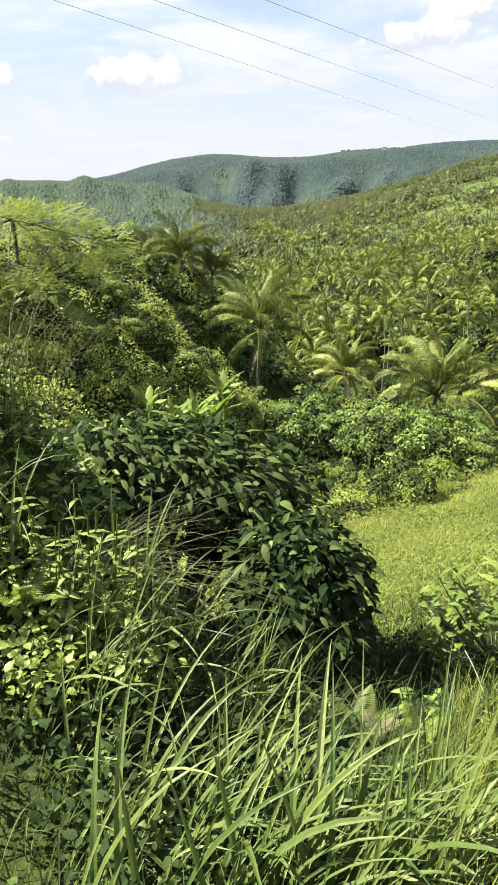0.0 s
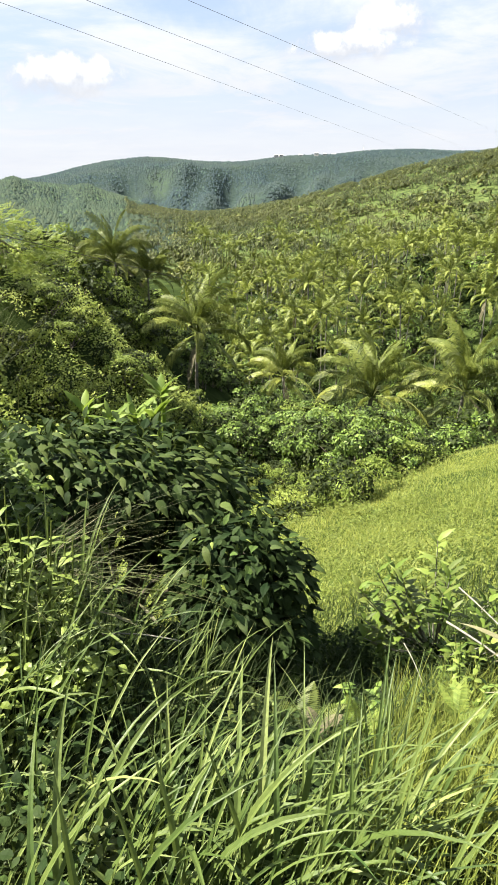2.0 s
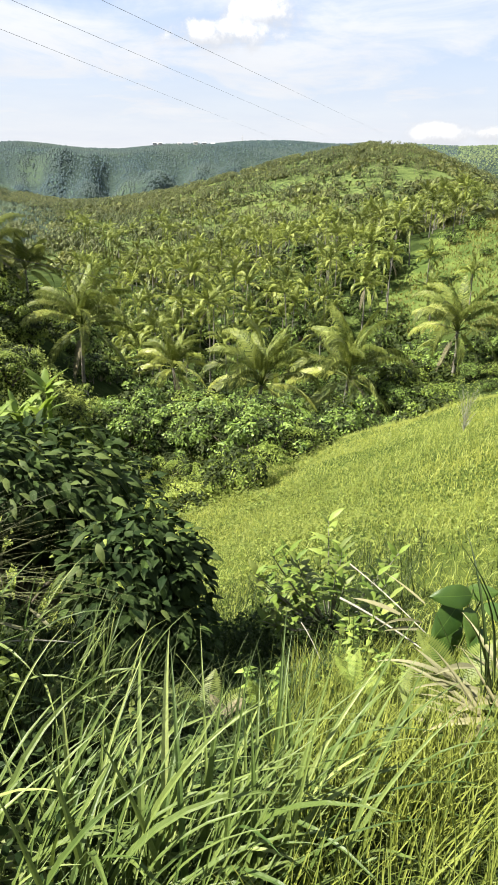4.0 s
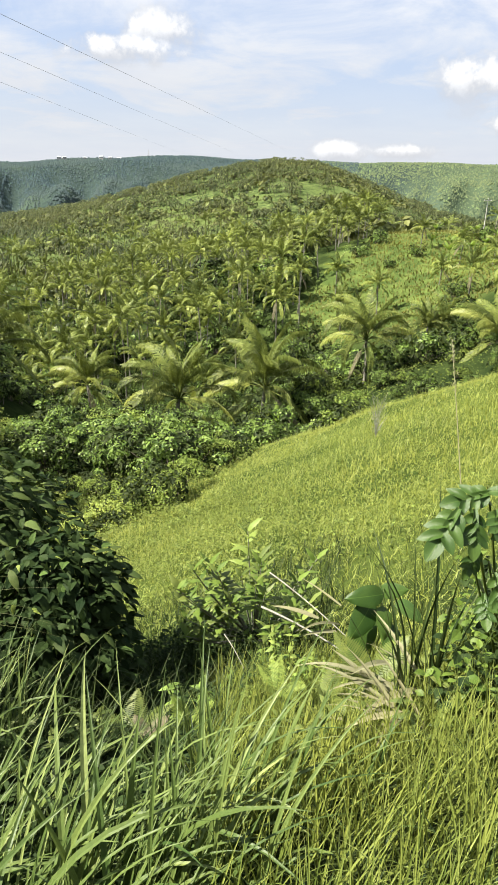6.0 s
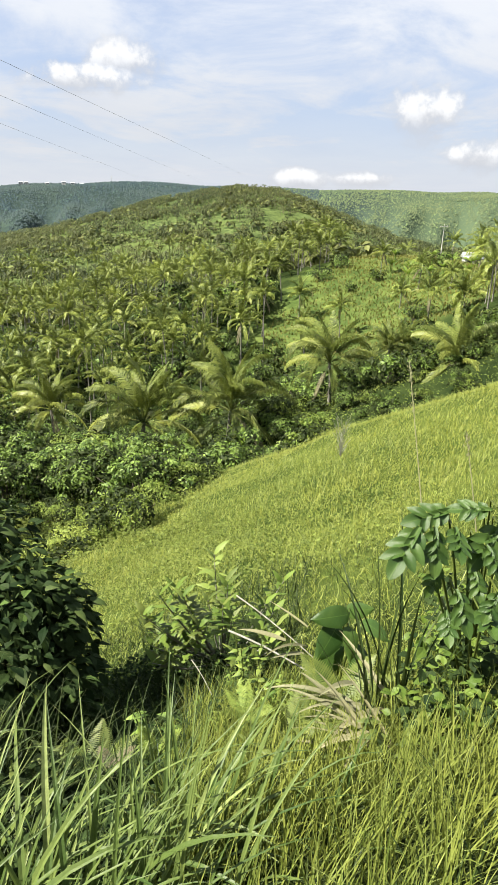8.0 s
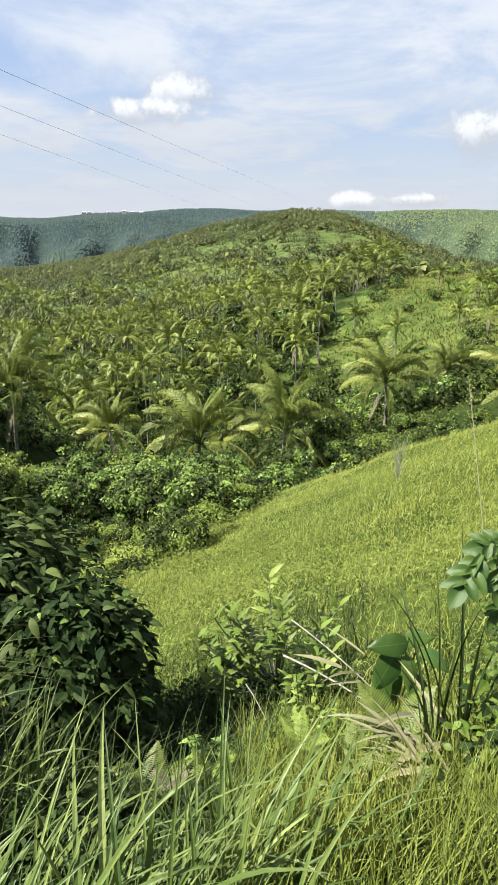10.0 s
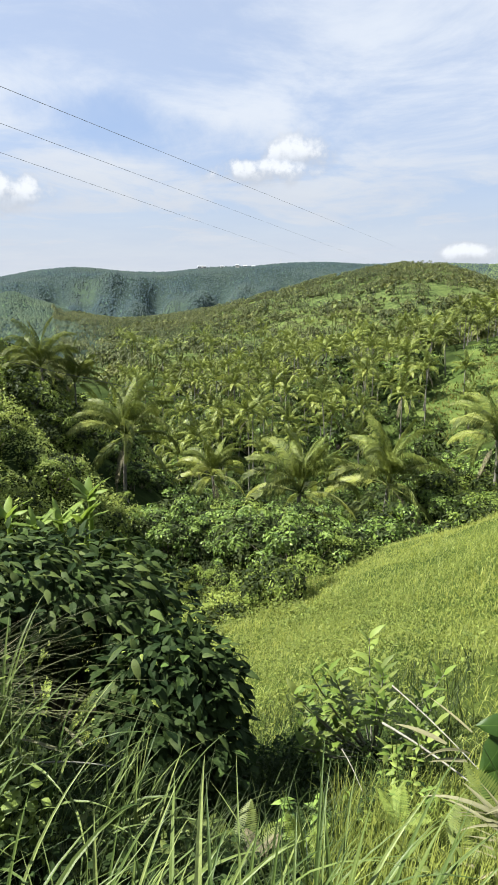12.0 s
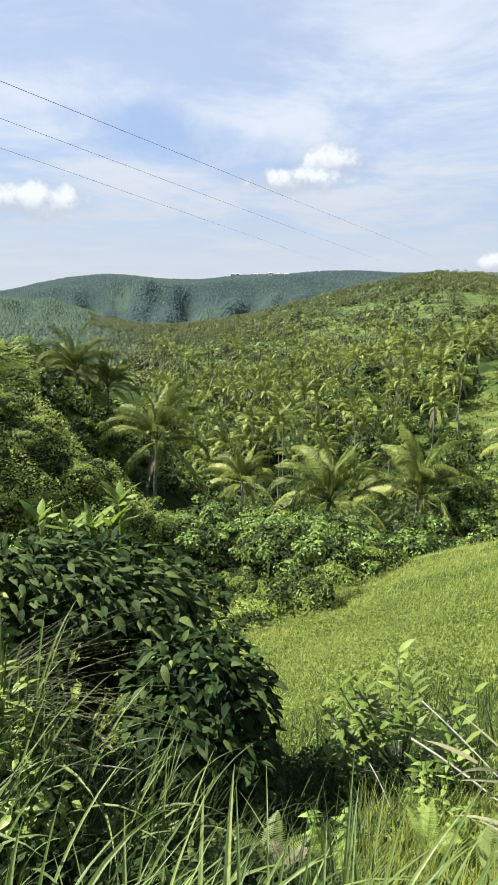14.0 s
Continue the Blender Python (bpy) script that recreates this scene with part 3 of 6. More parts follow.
def make_ground():
    rings = np.concatenate([np.linspace(0.4, 30, 110), np.geomspace(30.6, 4600, 210)])
    az = np.concatenate([np.arange(-60, 48, 0.7), np.arange(52, 298, 3.0)])
    a, r = np.meshgrid(az, rings)
    v = roots(a.ravel(), r.ravel())
    n, w = len(rings), len(az)
    i, j = np.meshgrid(np.arange(n - 1), np.arange(w), indexing="ij")
    k = (j + 1) % w
    f = np.stack([i * w + j, (i + 1) * w + j, (i + 1) * w + k, i * w + k], -1).reshape(-1, 4)[:, ::-1]
    v = np.concatenate([v, [[0, 0, float(ground_height(0, 0))]]])
    cap = np.stack([np.arange(w), (np.arange(w) + 1) % w, np.full(w, len(v) - 1)], -1)[:, ::-1]
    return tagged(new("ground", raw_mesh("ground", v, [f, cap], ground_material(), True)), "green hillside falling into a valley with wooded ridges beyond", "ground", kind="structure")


make_ground()


# ---- palms ----
def frond_mesh(name, rise, droop, length, stations, mat, seed, wide=0.055, leaflet=0.85, swept=0.0):
    """A palm frond along +x: bent midrib and rows of hanging leaflets."""
    rng = np.random.default_rng(seed)
    segs = 10 if stations > 40 else 6
    s = np.linspace(0, 1, segs + 1)
    ang = np.radians(rise) - np.radians(droop) * s ** 1.5
    step = length / segs
    px = np.concatenate([[0], np.cumsum(np.cos(ang[:-1]) * step)])
    pz = np.concatenate([[0], np.cumsum(np.sin(ang[:-1]) * step)])
    py = swept * s ** 2 * length
    spine = np.stack([px, py, pz], -1)
    rv, rf = tube(spine, np.interp(s, [0, 0.2, 1], [0.055, 0.03, 0.006]), 4 if stations > 40 else 3)
    q = np.repeat(np.linspace(0.20, 0.995, stations), 2) + rng.uniform(-0.3, 0.3, stations * 2) / stations
    q = np.clip(q, 0.18, 1.0)
    side = np.tile([1.0, -1.0], stations)
    at = np.stack([np.interp(q, s, spine[:, i]) for i in range(3)], -1)
    a = np.interp(q, s, ang)
    ll = leaflet * (np.sin(np.pi * np.clip(q * 0.80 + 0.16, 0, 1)) ** 0.7 * 0.9 + 0.1) * rng.uniform(0.8, 1.1, len(q))
    # the blade of the frond turns about its midrib towards the tip
    turn = rng.uniform(-1.2, 1.2) * np.clip(q - 0.15, 0, 1) + rng.uniform(-0.25, 0.25)
    fwd = np.stack([np.cos(a), np.zeros_like(a), np.sin(a)], -1)
    nrm = np.stack([-np.sin(a), np.zeros_like(a), np.cos(a)], -1)
    out = (np.array([0, 1.0, 0]) * np.cos(turn)[:, None] + nrm * np.sin(turn)[:, None]) * side[:, None]
    down = np.array([0, 0, -1.0])
    hang = (rng.uniform(0.25, 0.75, len(q)) + 0.25 * np.sin(q * 9 + seed))[:, None]
    d1 = fwd * 0.60 + out * 0.64 + nrm * 0.16 + down * hang * 0.45
    d2 = fwd * 0.42 + out * 0.20 + down * (0.40 + hang * 1.0)
    d1 /= np.linalg.norm(d1, axis=1, keepdims=True)
    d2 /= np.linalg.norm(d2, axis=1, keepdims=True)
    mid = at + d1 * (ll * 0.5)[:, None]
    tip = mid + d2 * (ll * 0.5)[:, None]
    tw = rng.uniform(-0.4, 0.4, len(q))[:, None]
    wv = (fwd * np.cos(tw) + np.cross(d1, fwd) * np.sin(tw)) * (wide / 2)
    v = np.stack([at - wv * 0.7, at + wv * 0.7, mid + wv, mid - wv, tip], 1).reshape(-1, 3)
    o = (np.arange(len(q)) * 5)[:, None] + len(rv)
    v, quads, tris = np.concatenate([rv, v]), np.concatenate([rf, o + np.array([[0, 1, 2, 3]])]), o + np.array([[3, 2, 4]])
    me = raw_mesh(name, v, [quads, tris], mat)
    SHAPES[me.name] = (v, quads, tris)
    return me


SHAPES = {}


def frond_set(stations, tag_seed, wide, length, leaflet):
    kinds = {}
    for key, rise, droop in (("up", 87, 48), ("high", 72, 94), ("mid", 54, 126), ("low", 24, 116), ("hang", -16, 66)):
        kinds[key] = [frond_mesh("frond", rise + d, droop + 2 * d, length * (1 + 0.02 * d), stations, (M["frond_n"] if stations > 40 else M["frond_l"]) if key in ("mid", "low") else M["frond"], tag_seed + d, wide, leaflet, swept=0.03 * d) for d in (-4, 0, 5)]
    kinds["hang"][1] = frond_mesh("frond", -22, 60, length * 0.9, stations, M["frond_l"], tag_seed + 11, wide, leaflet)
    kinds["yellow"] = [frond_mesh("frond", r, d, length, stations, M["frond_y"], tag_seed + 20, wide, leaflet) for r, d in ((45, 90), (18, 85))]
    kinds["dry"] = [frond_mesh("frond", r, d, length * 0.85, stations, M["frond_d"], tag_seed + 30, wide * 0.8, leaflet * 0.8) for r, d in ((-30, 50), (-55, 28))]
    return kinds


NEAR_FRONDS = frond_set(84, 100, 0.050, 4.9, 1.0)
MID_FRONDS = frond_set(24, 300, 0.13, 4.0, 0.95)
GROVE_FRONDS = frond_set(16, 350, 0.19, 4.0, 0.95)
FAR_FRONDS = frond_set(12, 400, 0.24, 3.8, 0.95)
trunk_meshes = {}


def trunk_mesh(height, curve, seed, thick=0.16, sides=8):
    rng = np.random.default_rng(seed)
    n = max(8, int(height * (4 if sides > 6 else 1.6)))
    s = np.linspace(0, 1, n)
    pts = np.stack([curve * s ** 1.7, 0.25 * curve * np.sin(3 * s), height * s], -1)
    rad = thick * (1 + 0.9 * np.exp(-s * 12)) * (1 - 0.35 * s) * (1 + 0.05 * (np.arange(n) % 2))
    rad[-3:] *= 1.25
    v, f = tube(pts, rad, sides)
    return raw_mesh("trunk", v, f, M["palmbark"], True), pts[-1]


def palm(loc, height, fronds, counts, seed, size=1.0, curve=0.3, yellow=0, dry=1, label="", group="", crown=None):
    """A coconut palm: ringed trunk and a crown of separate fronds."""
    rng = np.random.default_rng(seed)
    me, top = trunk_mesh(height / size, curve, seed, 0.15 if fronds is NEAR_FRONDS else 0.12, 8 if fronds is NEAR_FRONDS else 5)
    ob = new("coconut_palm")
    tagged(ob, label or "coconut palm with arching green fronds in the valley", "palm tree", group)
    part("trunk", me, ob, "pale ringed trunk")
    order = [k for k, n in counts.items() for _ in range(n)]
    turn = rng.uniform(0, 360)
    for i, key in enumerate(order if crown is None else ()):
        if yellow and key in ("mid", "low") and rng.random() < yellow:
            key = "yellow"
        f = fronds[key][rng.integers(len(fronds[key]))]
        fr = part("frond", f, ob)
        turn += 137.5 + rng.uniform(-14, 14)
        fr.matrix_basis = Matrix.Translation(Vector(top) - Vector((0, 0, 0.05))) @ pose(0, 0, 0, rng.uniform(-8, 8), rng.uniform(-7, 7), turn)
    if crown is not None:
        part("crown", crown, ob).matrix_basis = Matrix.Translation(top)
    for _ in range(dry if crown is None else 0):
        fr = part("frond", fronds["dry"][rng.integers(2)], ob, "brown dead frond")
        fr.matrix_basis = Matrix.Translation(Vector(top) - Vector((0, 0, 0.15))) @ pose(0, 0, 0, 0, 0, rng.uniform(0, 360))
    ob.matrix_basis = Matrix.Translation(loc) @ pose(0, 0, 0, 0, 0, rng.uniform(0, 360)) @ Matrix.Scale(size, 4)
    return ob


CROWN = {"up": 3, "high": 6, "mid": 6, "low": 5, "hang": 3}


def palm_at(az, el, dist, seed, size=1.0, **kw):
    """A palm whose crown's heart lies in that direction and distance from the viewer's eye."""
    p = Vector((0, 0, EYE)) + heading(az, el) * dist
    g = float(ground_height(p.x, p.y)) - 0.2
    return palm(Vector((p.x, p.y, g)), p.z - g, NEAR_FRONDS, CROWN, seed, size, **kw)


NEAR_PALMS = [
    # azimuth, elevation of the crown's heart, distance, size
    (14.3, -6.8, 41, 0.62), (16.5, -7.1, 43, 0.52), (11.8, -8.2, 42, 0.56), (7.8, -13.2, 35, 0.74),
    (-0.6, -17.1, 50, 0.74), (-8.3, -18.6, 42, 0.98), (-16.5, -17.6, 46, 1.10), (-26.1, -12.9, 50, 0.90),
    (-31.0, -11.5, 55, 0.56), (-32.3, -11.1, 57, 0.54), (-36.8, -11.9, 47, 0.86), (-40.5, -10.2, 58, 0.8),
]
for i, (az, el, dist, size) in enumerate(NEAR_PALMS):
    palm_at(az, el, dist, 500 + i, size, yellow=0.7 if i in (4, 10) else 0.4 if i in (5, 7) else 0.12, dry=1, group="coconut palms in the valley",
            label="young coconut palm with yellowing fronds above the bushes" if i in (4, 10, 7) else "large coconut palm with arching grey-green fronds above the bushes")


def crown_mesh(fronds, counts, seed, mat):
    """A far palm's crown, its fronds joined."""
    rng = np.random.default_rng(seed)
    vs, qs, ts, o, turn = [], [], [], 0, 0.0
    for key, n in counts.items():
        for _ in range(n):
            me = fronds[key][rng.integers(len(fronds[key]))]
            v, q, t = SHAPES[me.name]
            turn += 137.5 + rng.uniform(-14, 14)
            m = np.array(pose(0, 0, 0, rng.uniform(-8, 8), rng.uniform(-7, 7), turn).to_3x3())
            vs.append(v @ m.T)
            qs.append(q + o)
            ts.append(t + o)
            o += len(v)
    shape = (np.concatenate(vs), np.concatenate(qs), np.concatenate(ts))
    return shape if mat is None else raw_mesh("crown", shape[0], [shape[1], shape[2]], mat)


SMALL = {"up": 2, "high": 4, "mid": 4, "low": 3, "hang": 2}
MID_CROWNS = [crown_mesh(GROVE_FRONDS, SMALL, 600 + i, M["frond_n"] if i > 4 else M["frond_l"] if i > 1 else M["frond"]) for i in range(7)]
FAR_SHAPES = [crown_mesh(FAR_FRONDS, {"up": 1, "high": 3, "mid": 3, "low": 3}, 620 + i, None) for i in range(4)]


def grove():
    rng = np.random.default_rng(77)
    done = []
    # azimuth range, distance range, how many, how the crowns are made
    for a0, a1, r0, r1, n, kind in ((-21, 11, 66, 98, 66, 0), (-24, 8, 94, 165, 125, 1), (-46, -38, 62, 92, 5, 0), (-47, -35, 118, 180, 40, 1), (-26, -17, 118, 150, 22, 1)):
        tries = 0
        made = 0
        while made < n and tries < 3000:
            tries += 1
            az, r = rng.uniform(a0, a1), math.sqrt(rng.uniform(r0 ** 2, r1 ** 2))
            x, y = polar(az, r)
            if any((x - p) ** 2 + (y - q) ** 2 < 3.5 ** 2 for p, q in done):
                continue
            # open grass on the knoll
            if az > -37 and x - 0.8 * y > -38 and 62 < r < 134:
                continue
            done.append((x, y))
            made += 1
            h = rng.uniform(3, 6) if az < -33 else (rng.uniform(7.5, 10.5) if rng.random() < 0.15 else rng.uniform(2.8, 6.5)) if r < 130 else rng.uniform(4, 8)
            crown = None if kind == 0 else MID_CROWNS[rng.integers(7)]
            palm(on_ground(az, r, 0.2), h, MID_FRONDS, SMALL, 900 + len(done), rng.uniform(0.62, 0.88), rng.uniform(-0.9, 0.9),
                 yellow=0.5 if rng.random() < 0.2 else 0.05, dry=int(rng.random() < 0.35), label="slender coconut palm in the dense grove", group="coconut palms in the grove", crown=crown)


grove()
TALL_PALMS = [
    # azimuth, elevation of the crown's heart, distance, size
    (-22.6, -2.6, 150, 0.95), (-29.7, -3.4, 112, 0.62), (-31.6, -6.6, 92, 0.62), (-34.1, -6.4, 78, 0.70), (-37.0, -6.5, 74, 0.72), (-38.6, -5.3, 72, 0.55),
    (-26.6, -8.2, 85, 0.62), (-23.5, -10.0, 84, 0.72), (-22.9, -7.2, 96, 0.70), (-19.8, -7.3, 82, 0.66), (-10.8, -6.0, 112, 0.85), (-9.3, -8.1, 100, 0.72),
    (-2.6, -9.0, 96, 0.86), (-13.7, -7.4, 100, 0.75), (-16.2, -5.9, 108, 0.75), (-17.9, -7.6, 97, 0.72), (-3.8, -7.8, 118, 0.8), (-1.0, -8.5, 116, 0.8),
    (1.1, -8.9, 114, 0.8), (-1.4, -11.8, 84, 0.7), (-33.0, -4.4, 100, 0.7), (-35.6, -4.9, 95, 0.7), (-21.2, -4.6, 135, 0.9), (-18.9, -4.9, 130, 0.85), (-6.0, -9.2, 90, 0.75),
]
for i, (az, el, dist, size) in enumerate(TALL_PALMS):
    p = Vector((0, 0, EYE)) + heading(az, el) * dist
    g = float(ground_height(p.x, p.y)) - 0.2
    palm(Vector((p.x, p.y, g)), p.z - g, MID_FRONDS, {"up": 3, "high": 4, "mid": 5, "low": 4, "hang": 2}, 2000 + i, size, 0.3, 0.6 if i in (19, 12) else 0.1, 1,
         "tall coconut palm standing clear of the grove", "coconut palms in the grove")


def far_grove():
    """The palms at the foot of the hill, too many to count, as one sheet."""
    rng = np.random.default_rng(78)
    vs, qs, ts, o = [], [], [], 0
    for i in range(125):
        az, r = (rng.uniform(-26, 9), rng.uniform(150, 260)) if i < 85 else (rng.uniform(-46, -26), rng.uniform(170, 260))
        v, q, t = FAR_SHAPES[i % len(FAR_SHAPES)]
        h, a, k = rng.uniform(5, 10), rng.uniform(0, 6.28), rng.uniform(0.75, 1.05)
        m = np.array([[math.cos(a), -math.sin(a), 0], [math.sin(a), math.cos(a), 0], [0, 0, 1]]) * k
        p = np.array(on_ground(az, r)) + [0, 0, h]
        tv, tq = tube([p - [0, 0, h + 0.3], p - [0, 0, h * 0.5], p], [0.2, 0.15, 0.12], 5)
        vs += [v @ m.T + p, tv]
        qs += [q + o, tq + o + len(v)]
        ts.append(t + o)
        o += len(v) + len(tv)
    me = raw_mesh("far_grove", np.concatenate(vs), [np.concatenate(qs), np.concatenate(ts)], M["frond"])
    tagged(new("far_grove", me), "coconut palms at the foot of the hill", "palm trees", kind="stuff")


far_grove()


# ---- bushes ----
TO_SUN = tuple(heading(SUN_AZ, SUN_EL))


def foliage_mesh(name, rng, lobes, count, size, mat, template=LEAF, droop=0.3, shell=0.35):
    """Leaves in small clumps over a heap of rounded lobes (centre, radii), with gaps between the clumps."""
    vols = np.array([r[0] * r[1] + r[0] * r[2] for _, r in lobes])
    clumps = max(9, count // 75)
    lobe = rng.choice(len(lobes), clumps, p=vols / vols.sum())
    sd = unit_rows(rng, clumps)
    sd[:, 2] = np.where(sd[:, 2] < -0.35, -sd[:, 2], sd[:, 2])
    reach = 1 - shell * rng.random(clumps) ** 1.5 + 0.14 * rng.normal(size=clumps)
    centre = np.array([l[0] for l in lobes])[lobe] + sd * np.array([l[1] for l in lobes])[lobe] * reach[:, None]
    girth = size * rng.uniform(1.7, 3.6, clumps)
    pick = rng.integers(0, clumps, count)
    d = unit_rows(rng, count)
    under = (d * (sd[pick] + [0, 0, 0.7])).sum(1) < -0.15
    d[under] *= -1
    p = centre[pick] + d * girth[pick][:, None] * [1, 1, 0.8] * (1 - 0.35 * rng.random((count, 1)) ** 2)
    head = np.cross(d, unit_rows(rng, count)) + d * 0.35
    head[:, 2] -= droop
    up = d * 0.62 + [0, 0, 0.45] + np.array(TO_SUN) * 0.35 + unit_rows(rng, count) * 0.4
    fr = frames_from(head, up) * (size * rng.uniform(0.6, 1.25, count))[:, None, None]
    keep = p[:, 2] > 0.02
    wide = template[0] * [1, 1.25, 1]
    v, f = scatter(wide, template[1], fr[keep], p[keep])
    faces = [f]
    if len(template) > 2:
        faces.append(scatter(wide, template[2], fr[keep], p[keep])[1])
    return raw_mesh(name, v, faces, mat)


def stems_mesh(rng, tips, thick, mat, base=(0, 0, 0)):
    out = []
    for t in tips:
        t = np.asarray(t, float)
        b = np.asarray(base) + rng.normal(size=3) * np.array([0.12, 0.12, 0])
        mid = b * 0.45 + t * 0.55 + rng.normal(size=3) * 0.12 * np.linalg.norm(t)
        mid[2] = max(mid[2], 0.2 * t[2])
        s = np.linspace(0, 1, 5)[:, None]
        pts = (1 - s) ** 2 * b + 2 * s * (1 - s) * mid + s ** 2 * t
        out.append(tube(pts, np.linspace(thick, thick * 0.25, 5), 3))
    v, f = join(out)
    return raw_mesh("branchwork", v, f, mat, True)


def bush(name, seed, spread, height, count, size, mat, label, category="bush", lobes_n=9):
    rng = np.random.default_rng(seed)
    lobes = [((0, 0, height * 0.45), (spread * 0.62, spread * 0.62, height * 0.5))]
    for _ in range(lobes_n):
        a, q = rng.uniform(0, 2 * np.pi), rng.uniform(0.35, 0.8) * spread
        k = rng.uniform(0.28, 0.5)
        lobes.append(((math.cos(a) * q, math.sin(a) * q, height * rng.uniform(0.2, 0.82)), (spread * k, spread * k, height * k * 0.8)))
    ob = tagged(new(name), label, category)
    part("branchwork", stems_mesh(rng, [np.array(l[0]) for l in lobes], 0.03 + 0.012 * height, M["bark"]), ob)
    # shrunken lobes of dark leaves stand in for shade between the clumps
    gap_shade = [(c, tuple(0.66 * q for q in r)) for c, r in lobes]
    part("inner_foliage", foliage_mesh("inner_foliage", rng, gap_shade, count // (7 if mat is M["bushB"] else 4), size * 1.9, M["gap_shade"]), ob, kind="stuff")
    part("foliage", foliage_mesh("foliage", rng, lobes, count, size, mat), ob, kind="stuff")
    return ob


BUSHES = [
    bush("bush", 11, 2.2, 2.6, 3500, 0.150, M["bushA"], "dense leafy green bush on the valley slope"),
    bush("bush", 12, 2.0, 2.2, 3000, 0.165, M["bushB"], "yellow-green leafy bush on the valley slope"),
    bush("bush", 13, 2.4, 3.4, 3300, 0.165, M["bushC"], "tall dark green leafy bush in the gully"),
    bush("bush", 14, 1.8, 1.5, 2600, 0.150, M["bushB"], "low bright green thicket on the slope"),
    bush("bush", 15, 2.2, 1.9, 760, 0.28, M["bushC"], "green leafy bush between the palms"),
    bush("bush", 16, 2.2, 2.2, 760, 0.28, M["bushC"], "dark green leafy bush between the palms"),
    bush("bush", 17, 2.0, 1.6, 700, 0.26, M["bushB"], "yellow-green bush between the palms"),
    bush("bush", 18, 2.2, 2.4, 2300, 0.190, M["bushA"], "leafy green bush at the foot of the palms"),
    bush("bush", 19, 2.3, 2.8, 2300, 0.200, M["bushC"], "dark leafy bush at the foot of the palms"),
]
used_bush = set()


def put_bush(kind, az, r, size=1.0, turn=0.0, sink=0.15, tall=1.0):
    p = on_ground(az, r, sink)
    m = Matrix.Translation(p) @ pose(0, 0, 0, 0, 0, turn) @ Matrix.Diagonal((size, size, size * tall, 1))
    if kind in used_bush:
        ob = copy_thing(BUSHES[kind], m)
    else:
        ob = BUSHES[kind]
        ob.matrix_basis = m
        used_bush.add(kind)
    ob["group"] = "bushes on the slope"
    return ob


def thickets():
    rng = np.random.default_rng(5)
    # azimuth range, distance range, spacing, kinds, size range
    zones = (
        (-12.5, 5, 16.6, 20.5, 2.2, (0, 1, 0, 3), (0.55, 0.85)),
        (-16.5, 6, 20.5, 27, 2.5, (0, 2, 0, 2), (0.7, 1.05)),
        (6, 12, 20.5, 34, 2.6, (0, 3, 1), (0.4, 0.6)),
        (-17, 7, 27, 34, 2.9, (7, 8, 7), (0.75, 1.05)),
        (-31, -17, 25.5, 35, 2.5, (8, 7, 8), (0.5, 0.8)),
        (-17, 9, 34, 46, 3.1, (7, 8, 8), (0.5, 0.8)),
        (-23, 11, 46, 66, 4.0, (8, 5, 8), (0.7, 1.1)),
        (5, 33, 12.5, 20, 2.6, (1, 3, 3, 1), (0.7, 1.2)),
        (12, 33, 20, 27, 2.6, (1, 1, 3, 1, 0), (0.8, 1.1)),
        (7, 33, 8.6, 12.5, 2.1, (3, 1, 3), (0.4, 0.7)),
        (7.5, 12.5, 47, 60, 3.2, (8, 7, 8), (0.8, 1.2)),
        (7, 13, 62, 105, 5.0, (5, 5, 8), (1.2, 1.8)),
        (11, 25, 42, 58, 4.4, (7, 8, 7), (0.9, 1.3)),
        (10, 24, 58, 110, 8.0, (4, 5, 6), (1.2, 2.0)),
        (12, 33, 27, 41, 3.4, (0, 1, 1, 0), (0.85, 1.15)),
        (-24, -16, 34, 51, 3.5, (8, 7, 8), (0.8, 1.2)),
        (-46, -24, 28, 46, 2.3, (8, 5, 7), (0.34, 0.58)),
        (-46, -24, 46, 60, 3.4, (4, 5, 5), (0.5, 0.85)),
        (-22, 12, 60, 82, 4.6, (5, 5, 8), (0.8, 1.25)),
        (-20, 10, 82, 120, 7.0, (4, 5, 5), (0.9, 1.5)),
        (-47, -41, 56, 90, 8.0, (4, 5, 6), (0.7, 1.1)),
        (-27, -22, 56, 64, 5.0, (4, 5), (0.6, 0.9)),
    )
    for a0, a1, r0, r1, gap, kinds, (s0, s1) in zones:
        r = r0 + gap / 2
        while r < r1:
            step = math.degrees(gap / r)
            az = a0 + step * rng.uniform(0.2, 0.8)
            while az < a1:
                put_bush(int(rng.choice(kinds)), az + step * rng.uniform(-0.35, 0.35), r + gap * rng.uniform(-0.35, 0.35), rng.uniform(s0, s1), rng.uniform(0, 360))
                az += step
            r += gap
    # the tall ones under the left group of palms
    for az, r, size in ((15.4, 40, 1.7), (12.6, 41, 1.5), (17.8, 39, 1.5), (20.5, 37, 1.3), (14.0, 42.5, 1.6)):
        put_bush(0, az, r, size, az * 40)
    for az, r, size in ((14.2, 37.0, 0.95), (16.4, 36.5, 0.95), (12.2, 37.5, 0.8), (18.6, 35, 0.9)):
        put_bush(7, az, r, size, az * 70)
    # the small lit bush behind the dark shrub
    for az, r in ((5.6, 6.0), (2.4, 6.1)):
        rise = 1.6 - 6.75 * math.tan(math.radians(29.6)) - on_ground(az, r).z
        put_bush(3, az, r, 0.36, az * 70, tall=max(rise / 0.54, 0.8))
